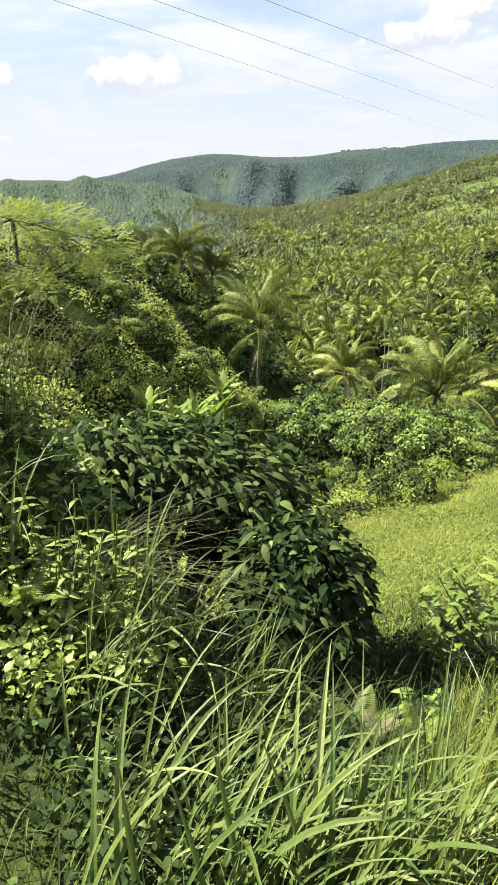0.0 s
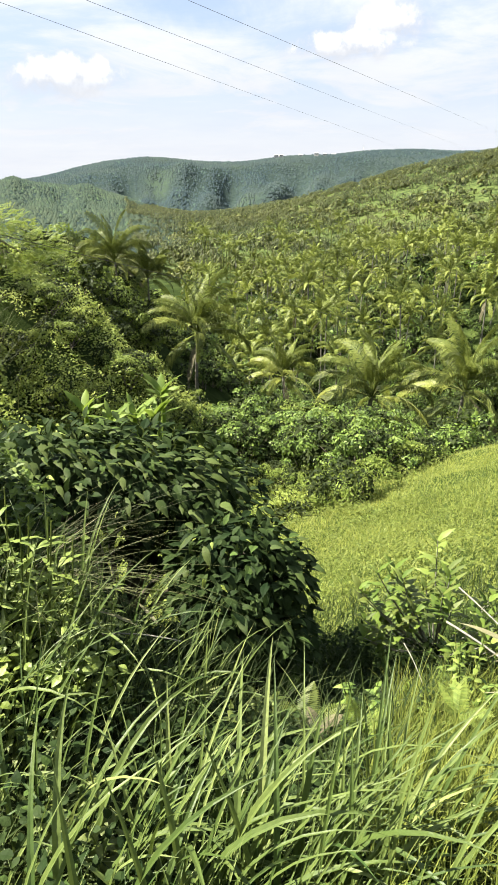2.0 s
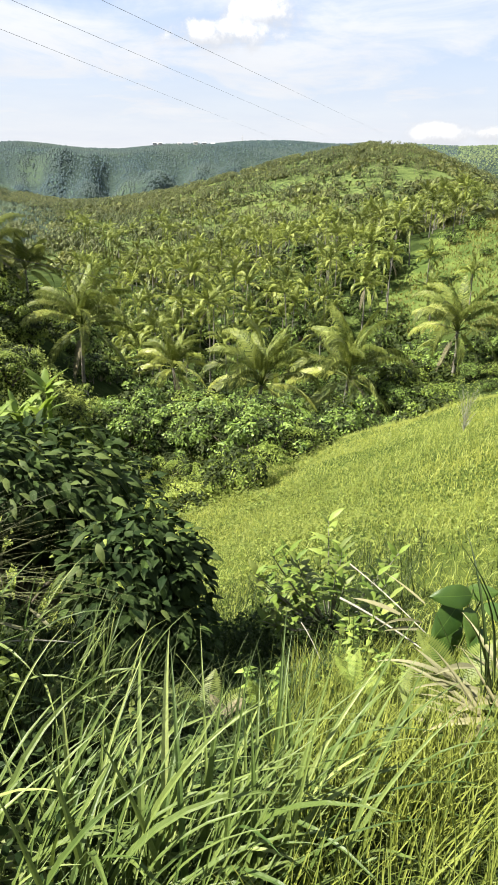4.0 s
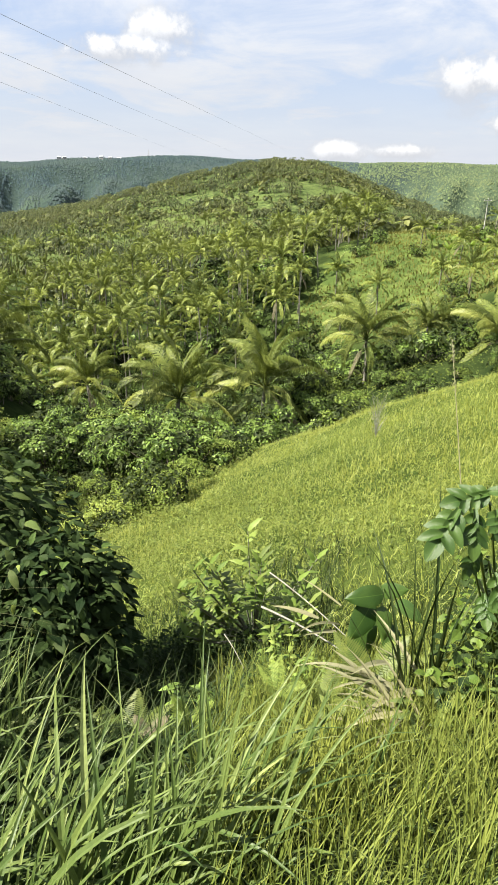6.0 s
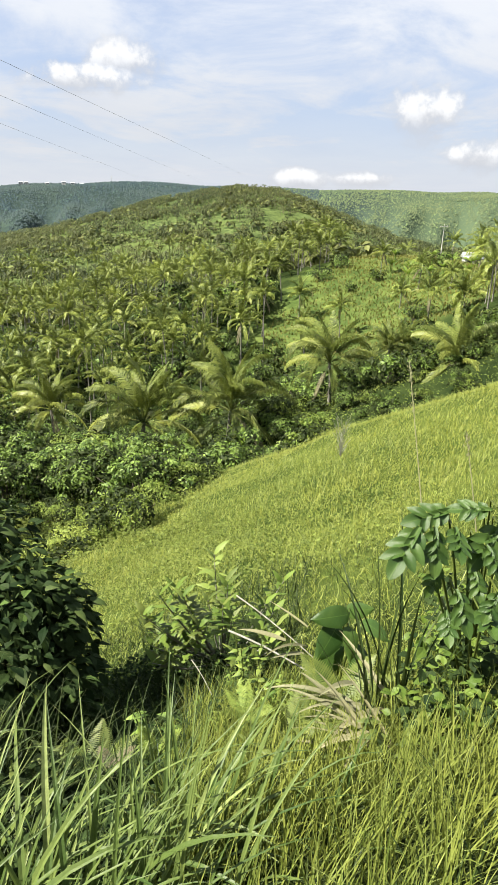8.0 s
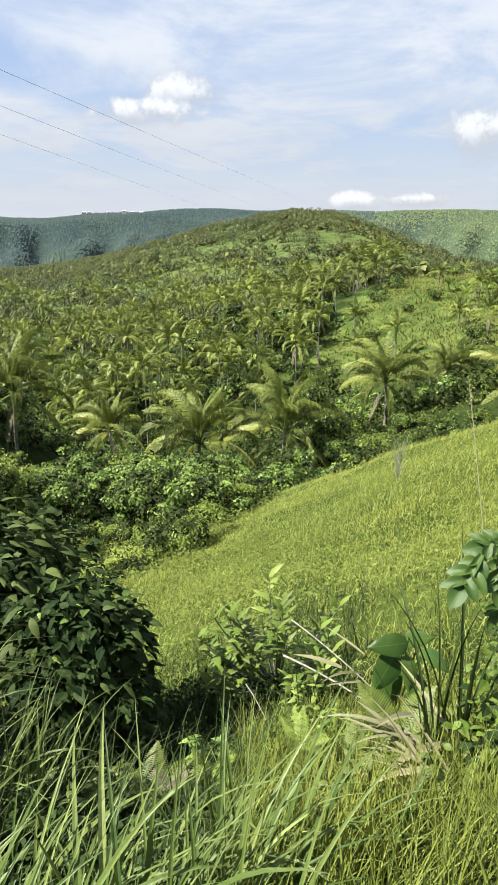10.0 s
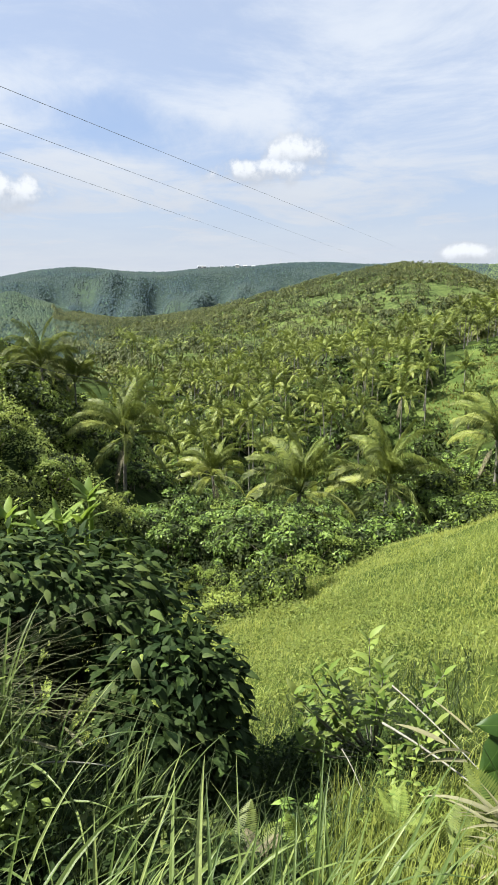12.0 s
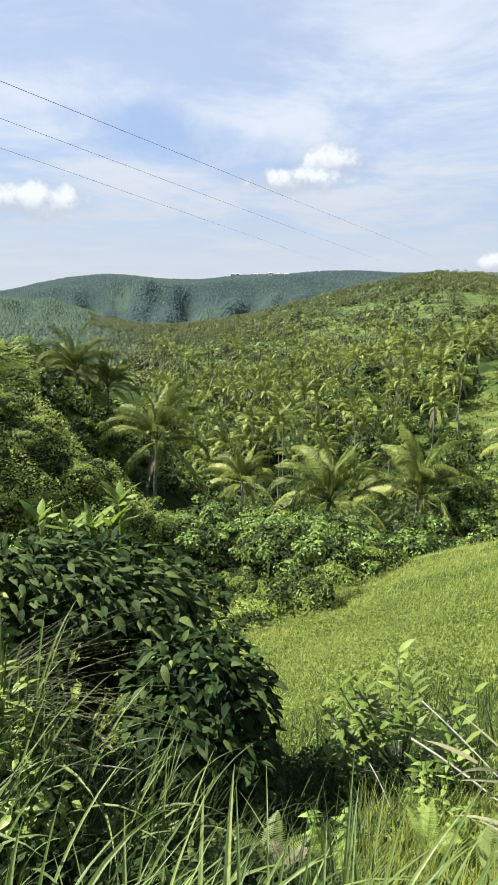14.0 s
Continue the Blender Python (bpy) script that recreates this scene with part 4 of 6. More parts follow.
    # single bushes on the knoll and along its crest
    for az, r, size in ((-33.0, 80, 0.85), (-33.8, 81, 0.6), (-29.5, 108, 0.8), (-27.2, 104, 0.6), (-24.6, 112, 1.0), (-26.0, 120, 1.2), (-34.5, 118, 1.2)):
        put_bush(5, az, r, size, az * 40)


thickets()


# ---- palm hill and far woods ----
def hill_cover():
    rng = np.random.default_rng(21)
    # palms of the hill, as small star crowns
    n = 17000
    az, r = rng.uniform(-46, 13, n), np.sqrt(rng.uniform(190 ** 2, 560 ** 2, n))
    base = roots(az, r)
    keep = (np.hypot(base[:, 0] - 150, base[:, 1] - 316) > 22) & (wave(base[:, 0], base[:, 1], 9.0) + 0.6 * wave(base[:, 0], base[:, 1], 31.0) + rng.normal(0, 0.25, n) > -0.12)
    base = base[keep]
    n = len(base)
    h = rng.uniform(1.4, 4.0, n)
    k = 8
    tv = []
    for i in range(k):
        a, e = 2 * np.pi * i / k, (0.5, 0.1, -0.25)[i % 3]
        d = np.array([math.cos(a), math.sin(a), 0])
        w = np.array([-math.sin(a), math.cos(a), 0]) * 0.13
        m = d * 0.55 + [0, 0, 0.30 + e * 0.55]
        t = d * 1.0 + [0, 0, e * 0.8 - 0.30]
        tv.append([[0, 0, 0.1], m - w, t, m + w])
    tv = np.array(tv).reshape(-1, 3)
    tf = np.array([[4 * i, 4 * i + 1, 4 * i + 2, 4 * i + 3] for i in range(k)])
    turn = rng.uniform(0, 6.28, n)
    sc = rng.uniform(1.3, 2.4, n)
    z = np.zeros(n)
    mats = np.stack([np.stack([np.cos(turn), -np.sin(turn), z], -1), np.stack([np.sin(turn), np.cos(turn), z], -1), np.stack([z, z, z + 1], -1)], 1) * sc[:, None, None]
    v, f = scatter(tv, tf, mats, base + np.stack([z, z, h], -1))
    tagged(new("hill_palms", raw_mesh("hill_palms", v, f, M["hillpalm"])), "countless coconut palms covering the hillside", "palm trees", kind="stuff")
    pole = np.array([[-.06, 0, 0], [.06, 0, 0], [.05, 0, 1], [-.05, 0, 1], [0, -.06, 0], [0, .06, 0], [0, .05, 1], [0, -.05, 1]])
    pm = np.zeros((n, 3, 3))
    pm[:, 0, 0] = pm[:, 1, 1] = 1
    pm[:, 2, 2] = h
    v, f = scatter(pole, np.array([[0, 1, 2, 3], [4, 5, 6, 7]]), pm, base)
    tagged(new("hill_palm_trunks", raw_mesh("hill_palm_trunks", v, f, M["bark"])), "thin pale trunks of the hillside palms", "palm trunks", kind="stuff")

    # broadleaf clumps between them, then the far woods
    def clumps(name, count, amin, amax, rmin, rmax, s0, s1, mat, label, leaves, seed, patchy=False):
        g = np.random.default_rng(seed)
        if leaves:
            d = unit_rows(g, leaves)
            d[:, 2] = np.abs(d[:, 2])
            fr = frames_from(np.cross(d, unit_rows(g, leaves)) + d * 0.2, d) * 0.62
            cv, cf = scatter((LEAF[0] - [0.5, 0, 0]) * [1, 1.5, 1], LEAF[1], fr, d * g.uniform(0.7, 1.05, (leaves, 1)) * [1, 1, 0.75])
        else:
            # uneven crowns of trees a mile off
            cv = np.array([[0.1, 0, 0.95]] + [[math.cos(t), math.sin(t), -0.3] for t in (0.2, 1.9, 3.3, 5.0)])
            cf = np.array([[0, 1 + i, 1 + (i + 1) % 4] for i in range(4)])
        a, q = g.uniform(amin, amax, count), np.sqrt(g.uniform(rmin ** 2, rmax ** 2, count))
        b = roots(a, q)
        if rmin < 200:
            b = b[(a < 9) | (q < 260)]
            count = len(b)
        if patchy:
            on = wave(b[:, 1], b[:, 0], 17.0) + 0.5 * wave(b[:, 0], b[:, 1], 6.0) + g.normal(0, 0.25, count) > 0.0
            b = b[on]
            count = len(b)
        s = g.uniform(s0, s1, count) * (0.7 + 0.6 * g.random(count))
        t = g.uniform(0, 6.28, count)
        zz = np.zeros(count)
        mm = np.stack([np.stack([np.cos(t), -np.sin(t), zz], -1), np.stack([np.sin(t), np.cos(t), zz], -1), np.stack([zz, zz, zz + 1], -1)], 1) * s[:, None, None]
        v, f = scatter(cv, cf, mm, b + np.stack([zz, zz, s * 0.25], -1))
        tagged(new(name, raw_mesh(name, v, f, mat, not leaves)), label, "trees", kind="stuff")

    clumps("hill_trees", 8600, -46, 32, 130, 580, 1.5, 3.4, M["hilltree"], "broadleaf trees and scrub between the hillside palms", 20, 31, True)
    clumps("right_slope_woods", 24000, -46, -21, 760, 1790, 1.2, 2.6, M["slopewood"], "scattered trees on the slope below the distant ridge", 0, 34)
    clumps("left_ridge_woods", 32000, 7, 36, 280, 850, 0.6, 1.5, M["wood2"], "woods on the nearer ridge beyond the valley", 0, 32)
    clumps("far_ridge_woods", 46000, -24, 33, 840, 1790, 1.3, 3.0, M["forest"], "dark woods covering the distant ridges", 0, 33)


hill_cover()


# ---- grass of the spur ----
def field_grass():
    rng = np.random.default_rng(8)
    n = 330000
    x, y = rng.uniform(-7, 26, n), rng.uniform(2, 30, n)
    u = 0.464 * x + 0.886 * y
    r = np.hypot(x, y)
    az = np.degrees(np.arctan2(-x, y))
    keep = (u < 25 + wave(x, y, 3)) & (az > -50) & (az < 22) & (r > np.where(az > -24, 6.4, 4.0)) & (rng.random(n) < np.clip(14 / r, 0.25, 1) ** 1.0)
    x, y, r = x[keep], y[keep], r[keep]
    n = len(x)
    base = np.stack([x, y, ground_height(x, y) - 0.02], -1)
    tuft = 0.75 + 0.35 * wave(x, y, 0.8)
    v, f = thin_blades(rng, base, rng.uniform(0, 6.28, n), rng.uniform(0.25, 1.35, n), rng.uniform(0.13, 0.38, n) * tuft, rng.uniform(0.005, 0.009, n) * np.clip(r / 9, 1, 1.7))
    tagged(new("field_grass", raw_mesh("field_grass", v, f, M["field"])), "yellow-green grass covering the rounded spur", "grass", kind="stuff")


field_grass()


def knoll_grass():
    rng = np.random.default_rng(18)
    n = 24000
    az, r = rng.uniform(-46, -19, n), np.sqrt(rng.uniform(60 ** 2, 150 ** 2, n))
    p = roots(az, r)
    keep = (np.hypot(p[:, 0] - 64, p[:, 1] - 106) < 52 + 6 * wave(p[:, 0], p[:, 1], 6)) & (p[:, 0] - 0.8 * p[:, 1] > -37 + 3 * wave(p[:, 1], p[:, 0], 4))
    p = p[keep]
    n = len(p)
    v, f = thin_blades(rng, p, rng.uniform(0, 6.28, n), rng.uniform(0.2, 0.9, n), rng.uniform(0.25, 0.7, n), rng.uniform(0.08, 0.20, n))
    tagged(new("knoll_grass", raw_mesh("knoll_grass", v, f, M["meadow"])), "coarse green grass on the open knoll", "grass", kind="stuff")


knoll_grass()


# ---- foreground grass ----
def bank_blades(name, label, seed, n, az0, az1, r0, r1, head, lean, bend, length, width, mat):
    rng = np.random.default_rng(seed)
    base = roots(rng.uniform(az0, az1, n), r0 + (r1 - r0) * rng.random(n) ** 0.8)
    base[:, 0] += wave(base[:, 0], base[:, 1], 0.45) * 0.14
    base[:, 1] += wave(base[:, 1], base[:, 0], 0.37) * 0.14
    base[:, 2] = ground_height(base[:, 0], base[:, 1]) - 0.02
    v, f = blades(rng, base, rng.normal(*head, n), rng.uniform(*lean, n), rng.uniform(*bend, n), rng.uniform(*length, n), rng.uniform(*width, n), 5)
    tagged(new(name, raw_mesh(name, v, f, mat)), label, "grass", kind="stuff")


def near_grass():
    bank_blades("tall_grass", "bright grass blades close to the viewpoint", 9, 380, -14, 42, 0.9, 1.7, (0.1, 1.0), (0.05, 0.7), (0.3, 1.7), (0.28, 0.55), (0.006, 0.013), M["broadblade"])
    # farther blades take the darkened tone in place of real shade
    bank_blades("tall_grass", "grass blades on the bank, coloured dark as if shaded", 13, 760, -14, 42, 1.7, 3.6, (0.1, 1.0), (0.05, 0.7), (0.3, 1.7), (0.30, 0.62), (0.006, 0.012), M["blade"])
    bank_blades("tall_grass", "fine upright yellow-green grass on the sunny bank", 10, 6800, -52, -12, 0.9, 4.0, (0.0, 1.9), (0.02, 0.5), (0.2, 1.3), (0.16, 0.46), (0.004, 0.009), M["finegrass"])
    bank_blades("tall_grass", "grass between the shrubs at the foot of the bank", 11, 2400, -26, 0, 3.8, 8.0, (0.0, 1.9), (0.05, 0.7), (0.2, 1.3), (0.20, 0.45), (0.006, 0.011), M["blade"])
    rng = np.random.default_rng(12)
    n = 7000
    base = roots(rng.uniform(-52, 42, n), 0.9 + 6.5 * rng.random(n) ** 0.9)
    v, f = thin_blades(rng, base, rng.uniform(0, 6.28, n), rng.uniform(0.1, 0.8, n), rng.uniform(0.10, 0.26, n), rng.uniform(0.004, 0.008, n))
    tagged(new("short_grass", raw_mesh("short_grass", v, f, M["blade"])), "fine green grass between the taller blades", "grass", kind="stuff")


near_grass()


def grass_clump(seed, count, l0, l1, w0, w1, mat, label, name="grass_clump", head=None, spread=0.10, lean=0.5, bend=1.6, lean0=0.02):
    """A clump of long blades rising from one root."""
    rng = np.random.default_rng(seed)
    base = np.stack([rng.normal(0, spread, count), rng.normal(0, spread, count), np.full(count, -0.03)], -1)
    hd = rng.uniform(0, 6.28, count) if head is None else rng.normal(head[0], head[1], count)
    v, f = blades(rng, base, hd, rng.uniform(lean0, lean, count), rng.uniform(0.25, bend, count), rng.uniform(l0, l1, count), rng.uniform(w0, w1, count), 9)
    ob = tagged(new(name), label, "grass")
    if count < 30:
        n, m = len(v) // count, len(f) // count
        for i in range(count):
            part("blade", raw_mesh("blade", v[i * n:(i + 1) * n], f[i * m:(i + 1) * m] - i * n, mat), ob)
        return ob
    part("tuft", raw_mesh("tuft", v, f, mat), ob, kind="stuff")
    return ob


def place(ob, az, r, size=1.0, turn=0.0, lift=0.0):
    p = on_ground(az, r)
    p.z += lift
    ob.matrix_basis = Matrix.Translation(p) @ pose(0, 0, 0, 0, 0, turn) @ Matrix.Scale(size, 4)
    return ob


def clumps_of_grass():
    rng = np.random.default_rng(41)
    label = "clump of long broad grass blades arching over the bank"
    kinds = [grass_clump(60 + i, 10, 0.5, 1.05, 0.012, 0.026, M["broadblade"], label, head=(-0.2 + 0.25 * i, 0.7), lean=0.6, bend=2.3) for i in range(4)]
    kinds += [grass_clump(66 + i, 6, 0.6, 1.0, 0.020, 0.034, M["broadblade"], "few broad grass blades close to the viewpoint", head=(0.1 + 0.5 * i, 0.7), lean=0.6, bend=2.1) for i in range(2)]
    spots = []
    for az, r in ((31, 1.25), (24, 1.15), (16, 1.3), (9, 1.2), (3, 1.3), (-4, 1.25), (27, 1.6), (12, 1.6)):
        k = kinds[4 + len(spots) % 2]
        m = Matrix.Translation(on_ground(az, r)) @ pose(0, 0, 0, 0, 0, rng.uniform(-60, 60))
        ob = k if len(spots) < 2 else copy_thing(k, m)
        ob.matrix_basis = m
        ob["group"] = "broad blades on the bank"
        spots.append(0)
    spots = []
    for a0, a1, r0, r1, n in ((-10, 9, 1.1, 1.6, 14), (9, 36, 1.3, 3.0, 24), (17, 40, 2.4, 3.2, 6), (-31, -9, 1.2, 1.7, 5)):
        for i in range(n):
            spots.append((a0 + (a1 - a0) * ((i * 0.618 + rng.uniform(0, 0.3)) % 1), rng.uniform(r0, r1)))
    for i, (az, r) in enumerate(spots):
        k = kinds[i % 4]
        m = Matrix.Translation(on_ground(az, r)) @ pose(0, 0, 0, 0, 0, rng.uniform(-35, 35)) @ Matrix.Scale(rng.uniform(0.7, 1.05), 4)
        ob = k if i < 4 else copy_thing(k, m)
        ob.matrix_basis = m
        ob["group"] = "grass clumps on the bank"


clumps_of_grass()
# fine-bladed tussocks on the left bank, and the upright tuft on the right
place(grass_clump(71, 80, 1.0, 1.6, 0.003, 0.005, M["tussock"], "tussock of thin blades drooping over the dark shrub", "tussock", (-0.1, 0.5), 0.14, 1.3, 2.0, 0.7), 26.5, 3.3, 0.95)
place(grass_clump(74, 16, 0.7, 1.2, 0.004, 0.007, M["straw"], "half-dry tussock of thin pale blades", "tussock", (0.0, 0.6), 0.1, 1.1, 2.2, 0.5), 28, 3.2, 0.85)
place(grass_clump(72, 150, 0.9, 1.6, 0.004, 0.007, M["tussock"], "tall tuft of thin grey-green blades beside the shrub", "tussock", (0.0, 1.2), 0.20, 0.6, 1.4), 31, 4.1, 0.85)
place(grass_clump(73, 26, 0.8, 1.35, 0.012, 0.024, M["blade"], "upright tuft of broad blades beside the big-leaved plant", "grass_clump", None, 0.07, 0.3, 1.0), -37, 2.55, 0.95)


# ---- low herbs and creepers ----
def leaf_carpet(name, seed, a0, a1, r0, r1, count, size, high, mat, label):
    rng = np.random.default_rng(seed)
    az, r = rng.uniform(a0, a1, count), np.sqrt(rng.uniform(r0 ** 2, r1 ** 2, count))
    p = roots(az, r)
    thick = np.clip(0.5 + 0.9 * wave(p[:, 0], p[:, 1], 0.7) + 0.5 * wave(p[:, 1], p[:, 0], 2.1), 0.04, 1.4)
    edge = np.minimum(az - a0, a1 - az) / (0.2 * (a1 - a0)) + 0.5 * wave(p[:, 0], p[:, 1], 1.6)
    ring = np.minimum(r - r0, r1 - r) / (0.12 * (r1 - r0)) + 0.5
    bare = (thick < 0.12) | (rng.random(count) > edge) | (rng.random(count) > ring)
    p[:, 2] += thick * high * rng.random(count) ** 0.6
    p, thick = p[~bare], thick[~bare]
    count = len(p)
    hd = unit_rows(rng, count)
    hd[:, 2] = hd[:, 2] * 0.4 - 0.15
    up = unit_rows(rng, count) * 0.55 + [0, -0.25, 1.0]
    fr = frames_from(hd, up) * (size * rng.uniform(0.5, 1.3, count))[:, None, None]
    shape = LEAF_BIG if r1 < 5 else LEAF
    v, f = scatter(shape[0] * [1, 1.35, 1], shape[1], fr, p)
    f = [f, scatter(shape[0], shape[2], fr, p)[1]] if r1 < 5 else f
    tagged(new(name, raw_mesh(name, v, f, mat)), label, "undergrowth", kind="stuff")


# dark leaf colour paints the shade between the blades
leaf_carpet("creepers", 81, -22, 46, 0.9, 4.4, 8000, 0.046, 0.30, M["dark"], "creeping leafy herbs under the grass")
# dark leaves laid where the shrub's shadow would fall
leaf_carpet("creepers", 88, -24, 3, 3.3, 5.6, 7000, 0.050, 0.38, M["dark"], "low herbs beside the shrub, dark in place of its cast shadow")
leaf_carpet("creepers", 89, 18, 48, 3.0, 8.0, 9000, 0.075, 0.5, M["whorl"], "dark leafy undergrowth beside the large shrub")
leaf_carpet("creepers", 91, 18, 40, 2.3, 3.3, 1900, 0.050, 0.42, M["bright"], "light green herbs on the sunny part of the bank")
leaf_carpet("creepers", 82, -24, 14, 6.6, 16, 24000, 0.050, 0.40, M["gully"], "bright creeping leaves on the gully floor")
leaf_carpet("creepers", 83, -16, 14, 14, 27, 24000, 0.085, 0.6, M["gully"], "green creepers filling the gully")
leaf_carpet("creepers", 84, 6, 40, 6, 34, 46000, 0.12, 1.0, M["bushB"], "leafy undergrowth on the left slope")
leaf_carpet("creepers", 85, -40, -8, 6.5, 15, 9000, 0.055, 0.30, M["gully"], "scattered herbs in the field grass")

leaf_carpet("creepers", 87, -48, -15, 25, 62, 24000, 0.15, 0.7, M["gully"], "low leafy scrub below the knoll")


def big_leaf_mesh(name, kind, mat, seed=0):
    """One large leaf along +x, length one: oval, pointed, lance or paddle."""
    n = 9
    s = np.linspace(0, 1, n)
    if kind == "oval":
        w = 0.27 * np.sin(np.pi * s ** 0.8) ** 0.75
    elif kind == "pointed":
        w = 0.24 * np.sin(np.pi * s ** 0.62) ** 0.9 * (1 - 0.35 * s)
    elif kind == "lance":
        w = 0.17 * np.sin(np.pi * s ** 0.85) ** 0.8
    else:
        w = 0.125 * np.minimum(1, s * 6) * (1 - s ** 7)
    w[0] = 0.012
    w[-1] = 0.004
    rng = np.random.default_rng(seed)
    bend = rng.uniform(0.10, 0.24)
    z = 0.03 * np.sin(3 * s) - bend * s ** 2
    ripple = 0.016 * np.sin(np.arange(n) * 1.9 + seed)
    cols = [-1.0, -0.55, 0.0, 0.55, 1.0]
    v = []
    for c in cols:
        lift = 0.10 * abs(c) * w / 0.3 * (0.6 if c else 0) - (0.05 * (abs(c) > 0.9)) * w / 0.3
        v.append(np.stack([s - 0.05 * abs(c) * (s > 0.05), c * w, z + lift + ripple * abs(c) + (0.006 if c == 0 else 0)], -1))
    v = np.stack(v, 1).reshape(-1, 3)
    i, j = np.meshgrid(np.arange(n - 1), np.arange(4), indexing="ij")
    f = np.stack([i * 5 + j, (i + 1) * 5 + j, (i + 1) * 5 + j + 1, i * 5 + j + 1], -1).reshape(-1, 4)
    return raw_mesh(name, v, f, mat, True)


def aim(p, d, roll=0.0, size=1.0, up=(0, 0, 1)):
    """A pose at p whose x axis points along d."""
    x = Vector(d).normalized()
    y = Vector(up).cross(x)
    y = y.normalized() if y.length > 1e-4 else Vector((0, 1, 0))
    z = x.cross(y)
    m = Matrix((x, y, z)).transposed().to_4x4()
    return Matrix.Translation(p) @ m @ pose(0, 0, 0, roll, 0, 0) @ Matrix.Scale(size, 4)


def curved(a, b, sag, n=9):
    a, b = Vector(a), Vector(b)
    return [a.lerp(b, t) + Vector((0, 0, sag * 4 * t * (1 - t))) for t in np.linspace(0, 1, n)]


def shrub(name, label, base, lobes, n_part, n_rest, size, meshes, rest_mat, seed, thick=0.03, droop=0.55, bark="bark", tops=(), n_top=0, n_tip=0):
    """A broad-leaved shrub: stems, single leaves on the side that is seen, and the joined rest."""
    rng = np.random.default_rng(seed)
    ob = tagged(new(name), label, "shrub")
    base = Vector(base)
    ob.location = base
    for c, rad in lobes:
        for _ in range(3):
            tip = Vector(c) - base + Vector(rng.normal(size=3) * 0.35 * np.array(rad))
            v, f = tube([p[:] for p in curved(Vector(rng.normal(size=3) * 0.04) * 1.0, tip, 0.10 * tip.length)], np.linspace(thick, thick * 0.2, 9), 6)
            part("stem", raw_mesh("stem", v, f, M[bark], True), ob)
    vols = np.array([r[0] * r[2] for _, r in lobes])
    roof = max(c[2] for c, _ in lobes) - 0.30

    def spot(front):
        i = rng.choice(len(lobes), p=vols / vols.sum())
        d = unit_rows(rng, 1)[0]
        if front and d[1] > 0.2:
            d[1] *= -1
        if d[2] < -0.6:
            d[2] *= -1
        q = np.array(lobes[i][0]) + d * np.array(lobes[i][1]) * (1 - 0.5 * rng.random() ** 2) - np.array(base)
        h = d * np.array([0.8, 0.8, 0.3]) + rng.normal(size=3) * 0.45
        h[2] -= droop
        return q, h, d

    for _ in range(n_part):
        q, h, d = spot(True)
        lf = part("leaf", meshes[rng.integers(len(meshes))], ob)
        lf.matrix_basis = aim(q, h, rng.uniform(-35, 35), size * rng.uniform(0.6, 1.2))
    # a roof of broad leaves over the upper lobes, and small pale leaves at the shoot tips
    made = 0
    while made < n_top + n_tip:
        q, h, d = spot(True)
        if d[2] < (0.15 if made < n_top else 0.6) or q[2] + base.z < roof:
            continue
        # young: tip leaves whose pale colour stands in for sunlight
        young = made >= n_top
        lf = part("leaf", tops[2 if young else made % 2], ob, "pale leaf in a sunlit tone" if young else "")
        out = np.array([d[0] + 0.35, d[1] - 0.1, 0.05 - 0.35 * rng.random()]) + rng.normal(size=3) * 0.25
        lf.matrix_basis = aim(q + d * 0.05, out, rng.uniform(-22, 22), size * rng.uniform(*((0.45, 0.75) if young else (0.8, 1.45))))
        made += 1
    P, H = [], []
    for _ in range(n_rest):
        q, h, d = spot(False)
        P.append(q)
        H.append(h)
    P, H = np.array(P), np.array(H)
    fr = frames_from(H, unit_rows(rng, n_rest) * 0.4 + [0, 0, 1.0]) * (size * rng.uniform(0.6, 1.15, n_rest))[:, None, None]
    v, f = scatter(LEAF_BIG[0], LEAF_BIG[1], fr, P)
    _, f2 = scatter(LEAF_BIG[0], LEAF_BIG[2], fr, P)
    part("foliage", raw_mesh("foliage", v, [f, f2], rest_mat), ob, kind="stuff")
    return ob


def seen_at(az, el, dist):
    return Vector((0, 0, EYE)) + heading(az, el) * dist


GLOSSY = leaf_material("glossy_leaf", (0.026, 0.086, 0.014), (0.070, 0.170, 0.026), None, 0.36, 0.34, veins=True, gloss=0.34)
# shade is painted into the body leaves, sunlight into the top ones
SHADED_LEAVES = [big_leaf_mesh("leaf", "pointed" if i else "lance", M["dark"], i) for i in range(3)]
LIT_LEAVES = [big_leaf_mesh("leaf", "pointed", M["canopy"], 20), big_leaf_mesh("leaf", "lance", M["canopy"], 21), big_leaf_mesh("leaf", "pointed", M["bushB"], 22)]
shrub("shrub", "broad-leaved shrub with drooping leaves, coloured shaded below and sunlit on top", on_ground(4.5, 4.7),
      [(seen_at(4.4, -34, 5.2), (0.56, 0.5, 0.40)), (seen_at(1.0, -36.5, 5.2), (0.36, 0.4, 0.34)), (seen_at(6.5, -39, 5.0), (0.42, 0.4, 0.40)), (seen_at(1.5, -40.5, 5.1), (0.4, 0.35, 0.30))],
      200, 2000, 0.125, SHADED_LEAVES, M["dark"], 91, 0.035, tops=LIT_LEAVES, n_top=30, n_tip=16)
